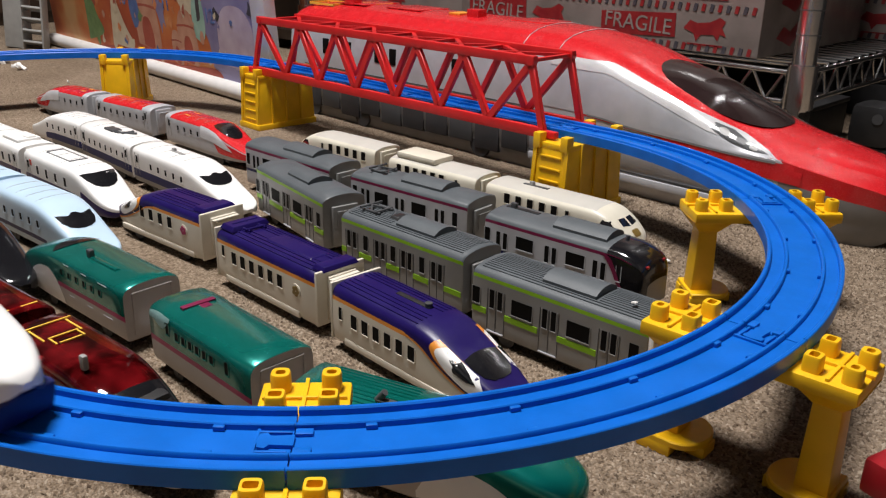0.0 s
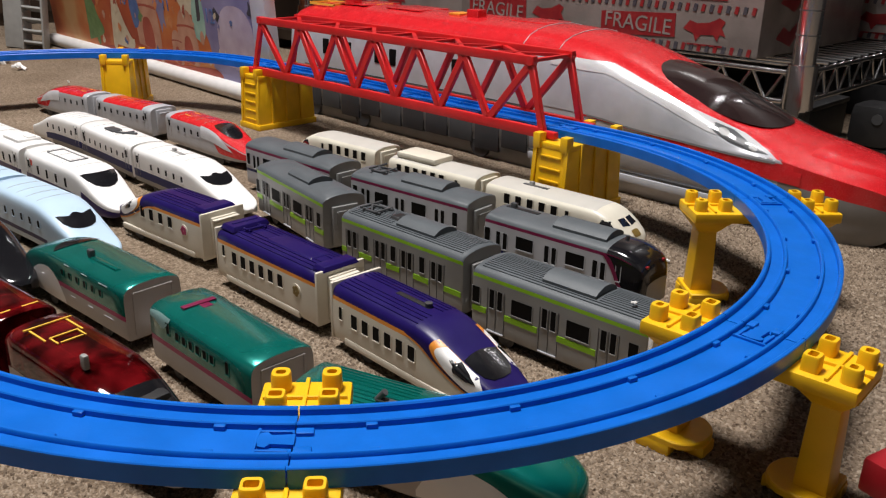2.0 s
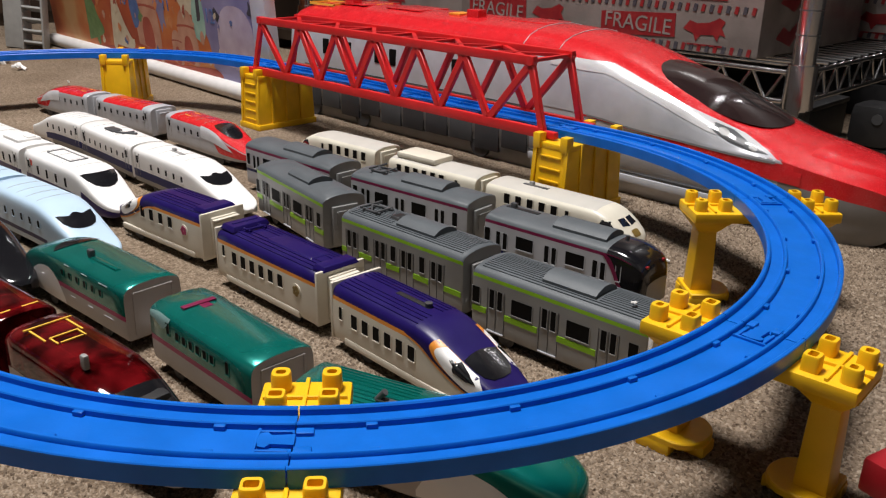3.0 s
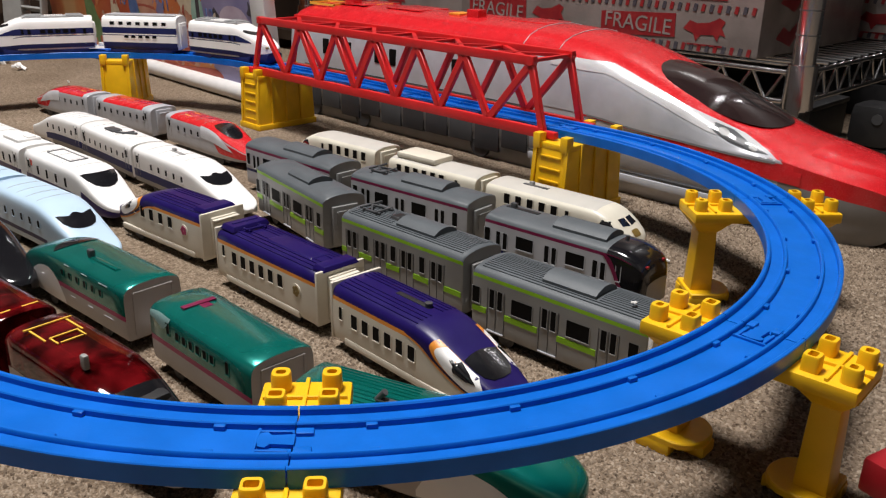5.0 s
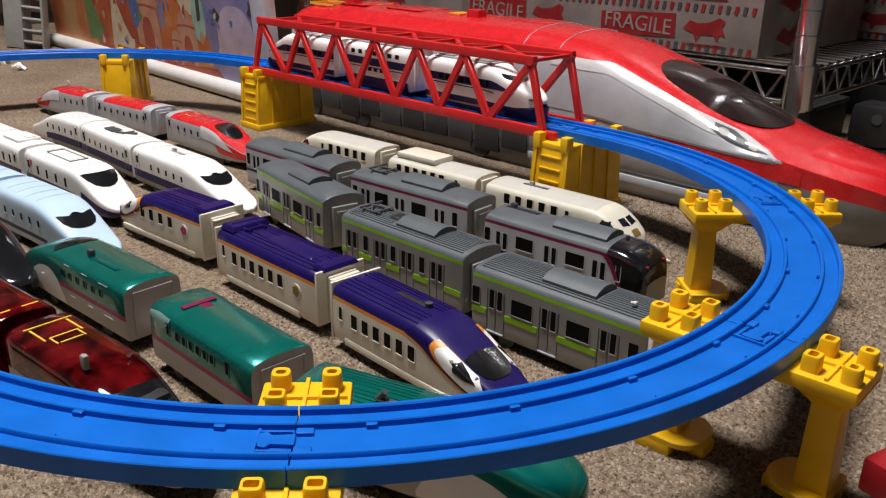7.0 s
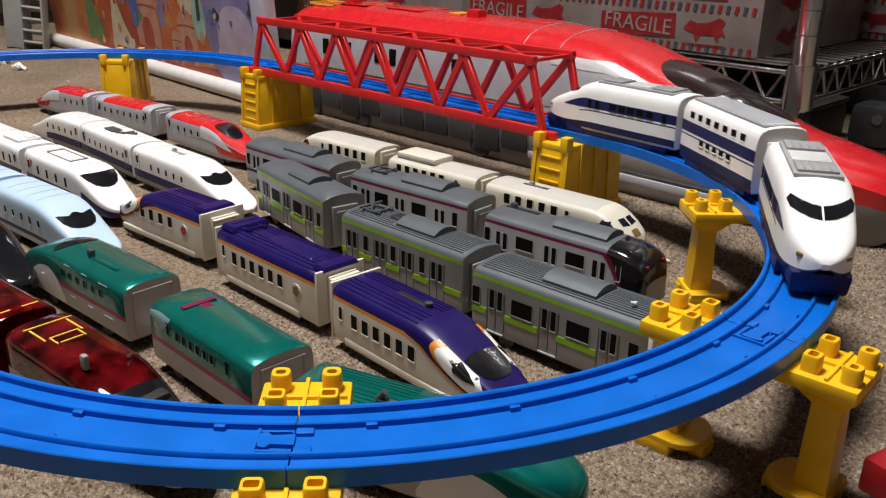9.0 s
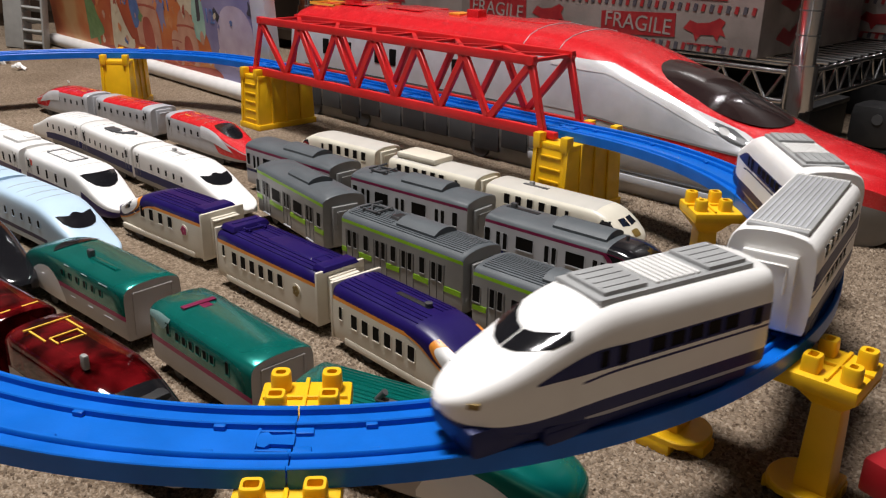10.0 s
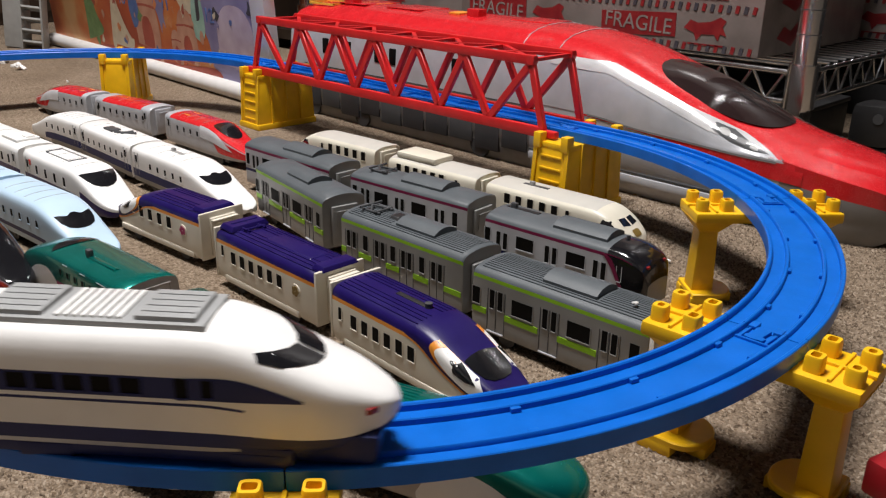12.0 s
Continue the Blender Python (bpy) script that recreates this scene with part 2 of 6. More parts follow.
def path(s):
    """A point on the middle of the track and its heading, s metres on from the start of the far straight."""
    s %= LAP
    half = math.pi * R
    if s < STRAIGHT:
        return Vector((-STRAIGHT + s, R, 0)), 0.0
    if s < STRAIGHT + half:
        a = math.pi / 2 - (s - STRAIGHT) / R
        return Vector((R * math.cos(a), R * math.sin(a), 0)), a - math.pi / 2
    if s < 2 * STRAIGHT + half:
        return Vector((-(s - STRAIGHT - half), -R, 0)), -math.pi
    a = -math.pi / 2 - (s - 2 * STRAIGHT - half) / R
    return Vector((-STRAIGHT + R * math.cos(a), R * math.sin(a), 0)), a - math.pi / 2


# profile of a rail across its width: offset to the left of travel, height
PROFILE = [(-0.0190, BASE), (-0.0190, TOP - 0.0004), (-0.0186, TOP), (-0.0174, TOP), (-0.0168, TOP - 0.0006), (-0.0166, RUN), (-0.0102, RUN),
           (-0.0100, TOP - 0.0012), (-0.0096, TOP - 0.0008), (-0.0086, TOP - 0.0008), (-0.0082, TOP - 0.0012), (-0.0080, RUN - 0.0004)]
PROFILE = PROFILE + [(-y, z) for y, z in PROFILE[::-1]]


def rail(s0, s1, label, name="curved_rail"):
    """One rail from s0 to s1 with its guide stubs, its tongue and the socket's edge."""
    gap = 0.0003
    n = max(2, int((s1 - s0) / 0.009))
    mid, head = path((s0 + s1) / 2)
    home = Matrix.Translation(mid) @ Matrix.Rotation(head, 4, "Z")
    back = home.inverted()
    e = empty(name, home, label, "toy rail", "blue rails of the loop")
    bm = bmesh.new()
    rings = []
    for k in range(n + 1):
        p, h = path(s0 + gap + (s1 - s0 - 2 * gap) * k / n)
        left = Vector((-math.sin(h), math.cos(h), 0))
        rings.append([bm.verts.new(back @ (p + left * y + Vector((0, 0, z)))) for y, z in PROFILE])
    m = len(PROFILE)
    for a, b in zip(rings, rings[1:]):
        for k in range(m):
            bm.faces.new((a[k], a[(k + 1) % m], b[(k + 1) % m], b[k]))
    bm.faces.new(rings[0])
    bm.faces.new(rings[-1][::-1])
    bmesh.ops.recalc_face_normals(bm, faces=bm.faces)
    part("rail_bed", bm, BLUE, e)

    def at(s, y, z):
        p, h = path(s)
        return back @ (p + Vector((-math.sin(h), math.cos(h), 0)) * y + Vector((0, 0, z))), Matrix.Rotation(h, 4, "Z")

    turn0 = Matrix.Rotation(-head, 4, "Z")
    stub = None
    count = max(1, int(round((s1 - s0) / 0.054)))
    for k in range(count):
        s = s0 + (k + 0.5) * (s1 - s0) / count
        for y in (-0.0078, 0.0078):
            c, h = at(s, y, RUN + 0.0004)
            if stub is None:
                stub = part("guide_stub", box(bmesh.new(), (0, 0, 0), (0.0042, 0.0026, 0.0022), 0.0006), BLUE, e)
                stub.matrix_basis = Matrix.Translation(c) @ turn0 @ h
            else:
                again(stub, Matrix.Translation(c) @ turn0 @ h)
    # tongue that reaches into the next rail, with its frame
    c, h = at(s1 + 0.004, 0.0, RUN - 0.0002)
    bm = bmesh.new()
    extruded(bm, [(-0.0045, -0.0032), (0.0035, -0.0026), (0.005, -0.0046), (0.0075, -0.004), (0.008, 0.0), (0.0075, 0.004), (0.005, 0.0046), (0.0035, 0.0026), (-0.0045, 0.0032)], -0.0005, 0.0013)
    t = part("tongue", bm, BLUE, e)
    t.matrix_basis = Matrix.Translation(c) @ turn0 @ h
    c, h = at(s1 - 0.0035, 0.0, RUN)
    bm = bmesh.new()
    for y in (-0.0056, 0.0056):
        box(bm, (0, y, 0.0001), (0.0062, 0.0036, 0.0017), 0.0004)
    t = part("socket_edge", bm, BLUE, e)
    t.matrix_basis = Matrix.Translation(c) @ turn0 @ h
    c, h = at(s0 + 0.0125, 0.0, RUN)
    bm = bmesh.new()
    box(bm, (0, 0, 0), (0.0012, 0.0150, 0.0016), 0.0003)
    for y in (-0.0058, 0.0058):
        box(bm, (-0.006, y, 0), (0.011, 0.0012, 0.0016), 0.0003)
    t = part("socket_edge", bm, BLUE, e)
    t.matrix_basis = Matrix.Translation(c) @ turn0 @ h
    return e


def railway():
    q = math.pi * R / 4
    curve = "blue plastic curved toy rail on yellow piers"
    cuts = [0.0, 0.0445, 0.259, 0.4735]
    for a, b in zip(cuts, cuts[1:]):
        rail(a, b, "blue plastic straight toy rail in the red bridge" if a > 0.02 else "short blue plastic straight toy rail", "straight_rail")
    first = STRAIGHT + R * radians(42)
    rail(0.4735, first, curve)
    for k in range(3):
        rail(first + k * q, first + (k + 1) * q, curve)
    end = first + 3 * q
    far = STRAIGHT + 4 * q
    rail(end, far + 0.0065, "short blue plastic straight toy rail", "straight_rail") if far > end else None
    a = max(end, far + 0.0065)
    for b in (far + 0.259, far + STRAIGHT):
        rail(a, b, "blue plastic straight toy rail on yellow piers", "straight_rail")
        a = b
    for k in range(4):
        rail(a, a + q, curve)
        a += q


railway()


# ---- yellow piers ----
def nub_mesh(square):
    bm = bmesh.new()
    if square:
        outer = []
        for k in range(20):
            t = math.tau * (k + 0.5) / 20
            outer.append((0.0038 * math.copysign(abs(math.cos(t)) ** 0.4, math.cos(t)), 0.0038 * math.copysign(abs(math.sin(t)) ** 0.45, math.sin(t))))
        inner = [(x * 0.50, y * 0.66) for x, y in outer]
    else:
        outer = [(0.0039 * math.copysign(abs(math.cos(k * math.pi / 10)) ** 0.7, math.cos(k * math.pi / 10)), 0.0039 * math.copysign(abs(math.sin(k * math.pi / 10)) ** 0.7, math.sin(k * math.pi / 10))) for k in range(20)]
        inner = [(x * 0.42, y * 0.5) for x, y in outer]
    n = len(outer)
    rings = []
    for pts, z, f in ((outer, 0, 1.03), (outer, 0.0066, 1.0), (outer, 0.0076, 0.9), (inner, 0.0076, 1.0), (inner, 0.003, 0.95)):
        rings.append([bm.verts.new((x * f, y * f, z)) for x, y in pts])
    for a, b in zip(rings, rings[1:]):
        for k in range(n):
            bm.faces.new((a[k], a[(k + 1) % n], b[(k + 1) % n], b[k]))
    bm.faces.new(rings[-1])
    return bm


def block_pier(m, label):
    """A portal: two columns on feet, a beam under the rail, four nubs on each end. Its x axis runs across the rail."""
    e = empty("block_pier", m, label, "toy pier", "yellow block piers")
    top = BASE
    bm = bmesh.new()
    box(bm, (-0.0015, 0, top - 0.0035), (0.097, 0.0350, 0.0070), 0.0016)
    part("beam", bm, YELLOW, e)
    first = {}
    for sx in (-1, 1):
        cx = 0.0337 if sx > 0 else -0.0365
        for dx in (-0.0080, 0.0080):
            for dy in (-0.0098, 0.0098):
                square = (dx * sx < 0)
                at = Matrix.Translation((cx + dx, dy, top - 0.0003))
                if square in first:
                    again(first[square], at)
                else:
                    first[square] = part("nub", nub_mesh(square), YELLOW, e, smooth=False)
                    first[square].matrix_basis = at
        bm = bmesh.new()
        for dy in (-0.0, ):
            box(bm, (cx, 0, top + 0.0004), (0.0016, 0.032, 0.002), 0.0004)
            box(bm, (cx, 0, top + 0.0004), (0.028, 0.0016, 0.002), 0.0004)
        part("top_rib", bm, YELLOW, e)
        bm = bmesh.new()
        tapered(bm, (cx, 0, 0.006), (0.0150, 0.0160), (cx, 0, top - 0.013), (0.0125, 0.0135), 0.0014)
        part("column", bm, YELLOW, e)
        bm = bmesh.new()
        tapered(bm, (cx, 0, top - 0.0165), (0.0125, 0.0135), (cx, 0, top - 0.006), (0.028, 0.031), 0.0012)
        part("capital", bm, YELLOW, e)
        u = -sx
        arc = [(cx + u * (0.008 + 0.0125 * math.sin(t)), 0.0155 * math.cos(t)) for t in [k * math.pi / 12 for k in range(13)]]
        outline = [(cx - u * 0.009, 0.0155), *arc, (cx - u * 0.009, -0.0155)]
        bm = extruded(bmesh.new(), outline, 0.0052, 0.0090)
        bmesh.ops.recalc_face_normals(bm, faces=bm.faces)
        bmesh.ops.bevel(bm, geom=[x for x in bm.edges], offset=0.0007, segments=1, affect="EDGES")
        part("foot", bm, YELLOW, e)
        for dy in (-0.0115, 0.0115):
            bm = box(bmesh.new(), (cx - u * 0.001, dy, 0.0032), (0.0175, 0.0080, 0.0064), 0.0008)
            part("toe", bm, YELLOW, e)
        bm = box(bmesh.new(), (cx + u * 0.016, 0, 0.0030), (0.010, 0.012, 0.0060), 0.0008)
        part("toe", bm, YELLOW, e)
    return e


for deg in (48, 3, -42):
    a = radians(deg)
    block_pier(Matrix.Translation((R * math.cos(a), R * math.sin(a), 0)) @ Matrix.Rotation(a, 4, "Z"), "yellow plastic block pier with nubs under a blue curve")


def bridge_pier(m, label, ladder=True):
    """A hollow yellow abutment under the bridge's end, with ribbed ladder faces."""
    e = empty("bridge_pier", m, label, "toy pier", "yellow bridge piers")
    top = BASE - 0.0005
    bm = bmesh.new()
    tapered(bm, (0, 0, 0.0), (0.040, 0.082, 0), (0, 0, top - 0.004), (0.0365, 0.075, 0), 0.0012)
    part("pier_body", bm, YELLOW, e)
    bm = bmesh.new()
    box(bm, (0, 0, 0.0035), (0.043, 0.086, 0.007), 0.001)
    part("foot", bm, YELLOW, e)
    bm = bmesh.new()
    box(bm, (0, 0, top - 0.0025), (0.038, 0.076, 0.005), 0.001)
    part("cap", bm, YELLOW, e)
    for sx in (-1, 1):
        for yy in (-0.036, 0.036):
            bm = box(bmesh.new(), (sx * 0.0145, yy, top + 0.001), (0.0075, 0.009, 0.013), 0.0008)
            part("clip_post", bm, YELLOW, e)
    rung = None
    for sy in (-1, 1):
        for dx in (-0.0165, 0.0165):
            bm = bmesh.new()
            beam(bm, (dx * 1.06, sy * 0.0405, 0.007), (dx, sy * 0.0378, top), 0.003, 0.004, 0.0005)
            part("edge_rib", bm, YELLOW, e)
        for k in range(5 if ladder else 0):
            z = 0.012 + k * 0.0105
            f = z / top
            c = pose(0, sy * (0.0412 - 0.0035 * f), z)
            if rung is None:
                rung = part("rung", box(bmesh.new(), (0, 0, 0), (0.022, 0.0018, 0.0020), 0.0006), YELLOW, e)
                rung.matrix_basis = c
            else:
                again(rung, c)
    for sx in (-1, 1):
        for yy in (-0.02, 0.0, 0.02):
            bm = bmesh.new()
            beam(bm, (sx * 0.0204, yy * 1.05, 0.007), (sx * 0.0188, yy, top), 0.003, 0.002, 0.0004)
            part("side_rib", bm, YELLOW, e)
    return e


bridge_pier(pose(-0.480, R, 0), "yellow plastic bridge pier with ladder-like ribs")
bridge_pier(pose(-0.018, R, 0), "yellow plastic bridge pier with ladder-like ribs")
a = radians(137)
bridge_pier(Matrix.Translation((-STRAIGHT + R * math.cos(a), R * math.sin(a), 0)) @ Matrix.Rotation(a - math.pi / 2, 4, "Z"), "yellow plastic pier under the far blue curve", False)


# ---- red truss bridge ----
def truss_bridge():
    x0, x1, zb, zt, w = -0.483, -0.037, 0.0700, 0.1300, 0.0270
    e = empty("truss_bridge", pose((x0 + x1) / 2, R, 0), "red plastic truss bridge over the blue rails", "toy bridge")
    ox = (x0 + x1) / 2
    n = 7
    pitch = (x1 - x0) / n
    low = [x0 - ox + k * pitch for k in range(n + 1)]
    high = [x0 - ox + (k + 0.5) * pitch for k in range(n)]
    high[0], high[-1] = low[0] + 0.018, low[-1] - 0.016
    for sy in (-1, 1):
        y = sy * w
        bm = bmesh.new()
        box(bm, (0, y, zb), (x1 - x0 + 0.004, 0.0058, 0.0090), 0.0008)
        part("bottom_chord", bm, RED, e)
        bm = bmesh.new()
        box(bm, (0, y, zt), (high[-1] - high[0] + 0.01, 0.0060, 0.0080), 0.0008)
        part("top_chord", bm, RED, e)
        for k in range(n):
            for j in (k, k + 1):
                bm = bmesh.new()
                beam(bm, (high[k], y, zt - 0.002), (low[j], y, zb + 0.002), 0.0050, 0.0068, 0.0008)
                part("end_post" if (k == 0 and j == 0) or (k == n - 1 and j == n) else "diagonal", bm, RED, e)
        for k in (0, n - 1):
            bm = bmesh.new()
            rod(bm, (high[k], y - 0.0035, zt), (high[k], y + 0.0035, zt), 0.0042, 14)
            part("pin", bm, RED, e)
    for k in range(n):
        bm = bmesh.new()
        box(bm, (high[k], 0, zt), (0.0046, 2 * w, 0.0030), 0.0004)
        part("cross_strut", bm, RED, e)
    for k in range(n - 1):
        for s in (-1, 1):
            bm = bmesh.new()
            beam(bm, (high[k], -s * w, zt), (high[k + 1], s * w, zt), 0.0042, 0.0026, 0.0)
            part("lattice", bm, RED, e)
    for k in (0, n):
        for sy in (-1, 1):
            bm = bmesh.new()
            s = -1 if k == 0 else 1
            box(bm, (low[k] + s * 0.008, sy * w, BASE + 0.0035), (0.014, 0.007, 0.006), 0.0008)
            part("end_hook", bm, RED, e)


truss_bridge()


# ---- toy trains ----
def smooth_rows(rows, steps):
    """Rows of numbers, joined by a gentle curve with that many steps from row to row."""
    a = np.array(rows, dtype=float)
    out = []
    for i in range(len(a) - 1):
        p0, p1, p2, p3 = a[max(i - 1, 0)], a[i], a[i + 1], a[min(i + 2, len(a) - 1)]
        for k in range(steps):
            u = k / steps
            m1, m2 = (p2 - p0) / 2, (p3 - p1) / 2
            out.append((2 * u**3 - 3 * u**2 + 1) * p1 + (u**3 - 2 * u**2 + u) * m1 + (-2 * u**3 + 3 * u**2) * p2 + (u**3 - u**2) * m2)
    out.append(a[-1])
    return out


LOW_ROOF = 0.885
ROUND = [(0.93, 0.0), (0.975, 0.06), (0.99, 0.13), (1.0, 0.22), (1.0, 0.33), (1.0, 0.41), (1.0, 0.50), (1.0, 0.58), (0.995, 0.64), (0.988, 0.70),
         (0.965, 0.760), (0.915, 0.802), (0.82, 0.834), (0.63, 0.862), (0.34, 0.880), (0.0, LOW_ROOF)]
BOXY = [(0.97, 0.0), (1.0, 0.05), (1.0, 0.16), (1.0, 0.30), (1.0, 0.36), (1.0, 0.46), (1.0, 0.60), (1.0, 0.74), (1.0, 0.81), (0.995, 0.865), (0.955, 0.905),
        (0.85, 0.938), (0.64, 0.968), (0.34, 0.992), (0.0, 1.0)]
TALL = [(0.93, 0.0), (0.97, 0.05), (0.985, 0.10), (1.0, 0.185), (1.0, 0.21), (1.0, 0.36), (1.0, 0.41), (1.0, 0.435), (1.0, 0.47), (1.0, 0.65), (0.985, 0.735), (0.96, 0.81),
        (0.91, 0.88), (0.82, 0.935), (0.66, 0.968), (0.40, 0.989), (0.0, 1.0)]
# noses: fraction of the nose's length, width, underside and roof as fractions of the body
LONG_NOSE = [(0.0, 1.0, 0.0, 1.0), (0.13, 0.995, 0.0, 0.985), (0.27, 0.975, 0.0, 0.92), (0.42, 0.94, 0.0, 0.79), (0.57, 0.87, 0.0, 0.645), (0.72, 0.77, 0.01, 0.52),
             (0.85, 0.67, 0.03, 0.41), (0.95, 0.48, 0.06, 0.32), (1.0, 0.16, 0.12, 0.22)]
DUCK_NOSE = [(0.0, 1.0, 0.0, 1.0), (0.10, 1.0, 0.0, 0.98), (0.25, 0.985, 0.0, 0.895), (0.40, 0.955, 0.0, 0.765), (0.55, 0.91, 0.0, 0.605), (0.72, 0.84, 0.01, 0.445),
             (0.87, 0.71, 0.02, 0.335), (0.96, 0.48, 0.04, 0.255), (1.0, 0.16, 0.09, 0.17)]
SHARP_NOSE = [(0.0, 1.0, 0.0, 1.0), (0.12, 0.995, 0.0, 0.985), (0.28, 0.975, 0.0, 0.91), (0.44, 0.935, 0.0, 0.79), (0.60, 0.885, 0.02, 0.67), (0.76, 0.78, 0.06, 0.56),
              (0.90, 0.54, 0.12, 0.445), (0.97, 0.31, 0.18, 0.38), (1.0, 0.10, 0.25, 0.32)]
STOUT_NOSE = [(0.0, 1.0, 0.0, 1.0), (0.2, 1.0, 0.0, 0.985), (0.4, 0.985, 0.0, 0.925), (0.6, 0.95, 0.0, 0.83), (0.78, 0.88, 0.0, 0.71), (0.9, 0.76, 0.02, 0.59), (0.97, 0.55, 0.06, 0.47), (1.0, 0.2, 0.14, 0.34)]
WEDGE_NOSE = [(0.0, 1.0, 0.0, 1.0), (0.12, 0.995, 0.0, 0.965), (0.27, 0.975, 0.0, 0.88), (0.42, 0.94, 0.0, 0.765), (0.57, 0.88, 0.0, 0.64), (0.72, 0.79, 0.01, 0.52),
              (0.85, 0.68, 0.03, 0.41), (0.95, 0.48, 0.06, 0.32), (1.0, 0.16, 0.12, 0.22)]
BLUNT_NOSE = [(0.0, 1.0, 0.0, 1.0), (0.2, 1.0, 0.0, 0.985), (0.4, 0.985, 0.0, 0.92), (0.6, 0.94, 0.0, 0.79), (0.78, 0.84, 0.0, 0.63), (0.92, 0.66, 0.02, 0.47), (1.0, 0.25, 0.08, 0.27)]
FLAT_NOSE = [(0.0, 1.0, 0.0, 1.0), (0.35, 1.0, 0.0, 0.985), (0.6, 0.985, 0.0, 0.94), (0.82, 0.94, 0.01, 0.85), (0.94, 0.86, 0.03, 0.72), (1.0, 0.72, 0.07, 0.5)]


def shell(parent, stations, levels, half, key, mats, caps=(True, True), fixed=None):
    """The skin of a car: rings of levels through the stations (x, width, underside, roof), sorted by key(band, x) into parts of their own."""
    n = len(levels)
    rings = []
    for x, sw, zb, zt in stations:
        if fixed:
            cut, full = fixed
            top = min(cut * full, zt * 0.86)
            bend = 1.0 + 7.0 * max(0.0, min(1.0, (x - 0.03) / 0.105)) ** 2
            side = [(half * sw * lw, max(zb, top * lz / cut if lz <= cut else top + (zt - top) * ((lz - cut) / (1 - cut)) ** bend)) for lw, lz in levels]
        else:
            side = [(half * sw * lw, zb + (zt - zb) * lz) for lw, lz in levels]
        rings.append([Vector((x, y, z)) for y, z in side] + [Vector((x, -y, z)) for y, z in side[-2::-1]])
    m = len(rings[0])
    groups = {}
    for i in range(len(rings) - 1):
        for k in range(m - 1):
            band = k if k < n - 1 else 2 * n - 3 - k
            x = (stations[i][0] + stations[i + 1][0]) / 2
            groups.setdefault(key(band, x), []).append((rings[i][k], rings[i + 1][k], rings[i + 1][k + 1], rings[i][k + 1]))
    for at, ring in ((0, rings[0]), (1, rings[-1])):
        if caps[at]:
            groups.setdefault("end" if at == 0 else "end_2", []).append(tuple(ring[::-1] if at == 0 else ring))
    pieces = []
    for name, faces in groups.items():
        tag = lambda v: (round(v.x, 6), round(v.y, 6), round(v.z, 6))
        owner = {}

        def root(t):
            while owner[t] != t:
                t = owner[t]
            return t

        for f in faces:
            ts = [tag(v) for v in f]
            for t in ts:
                owner.setdefault(t, t)
            for t in ts[1:]:
                ra_, rb_ = root(ts[0]), root(t)
                if ra_ != rb_:
                    owner[rb_] = ra_
        split = {}
        for f in faces:
            split.setdefault(root(tag(f[0])), []).append(f)
        pieces += [(name, fs) for fs in split.values()]
    for name, faces in pieces:
        bm = bmesh.new()
        seen = {}
        for f in faces:
            vs = []
            for v in f:
                t = (round(v.x, 6), round(v.y, 6), round(v.z, 6))
                if t not in seen:
                    seen[t] = bm.verts.new(v)
                if seen[t] not in vs:
                    vs.append(seen[t])
            if len(vs) > 2 and not bm.faces.get(vs):
                bm.faces.new(vs)
        bmesh.ops.recalc_face_normals(bm, faces=bm.faces)
        if sum(f.normal.dot(f.calc_center_median() - Vector((f.calc_center_median().x * 0.9, 0, 0.02))) for f in bm.faces) < 0:
            bmesh.ops.reverse_faces(bm, faces=bm.faces)
        mat, pname, label = mats[name.replace("_2", "") if name not in mats else name]
        ob = part(pname, bm, mat, parent, label, smooth=True)
        ob.data.set_sharp_from_angle(angle=radians(38))


SKIN = {}


def skin_at(e, x):
    st, levels, half = SKIN[e.name]
    xs = [s[0] for s in st]
    return half, levels, [float(np.interp(x, xs, [s[k] for s in st])) for k in (1, 2, 3)]


def top_z(e, x, y):
    """Height of the roof or nose over a point of the plan."""
    half, levels, (sw, zb, zt) = skin_at(e, x)
    up = []
    for lw, lz in levels[::-1]:
        if up and lw <= up[-1][0]:
            break
        up.append((lw, lz))
    return zb + (zt - zb) * float(np.interp(abs(y) / max(half * sw, 1e-5), [u[0] for u in up], [u[1] for u in up]))


def side_y(e, x, z):
    """Half width of the skin at a point of the side."""
    half, levels, (sw, zb, zt) = skin_at(e, x)
    return half * sw * float(np.interp((z - zb) / max(zt - zb, 1e-5), [l[1] for l in levels], [l[0] for l in levels]))


def patch_rings(bm, outline, centre, put, rings=5):
    grid = []
    for r in range(1, rings + 1):
        f = r / rings
        grid.append([bm.verts.new(put(centre[0] + (x - centre[0]) * f, centre[1] + (y - centre[1]) * f, f)) for x, y in outline])
    mid = bm.verts.new(put(*centre, 0.0))
    n = len(outline)
    for k in range(n):
        bm.faces.new((mid, grid[0][k], grid[0][(k + 1) % n]))
        for a, b in zip(grid, grid[1:]):
            bm.faces.new((a[k], b[k], b[(k + 1) % n], a[(k + 1) % n]))


def oval(cx, cy, rx, ry, power=2.0, tilt=0.0, n=28):
    out = []
    for k in range(n):
        t = math.tau * k / n
        x = rx * math.copysign(abs(math.cos(t)) ** (2 / power), math.cos(t))
        y = ry * math.copysign(abs(math.sin(t)) ** (2 / power), math.sin(t))
        out.append((cx + x * math.cos(tilt) - y * math.sin(tilt), cy + x * math.sin(tilt) + y * math.cos(tilt)))
    return out


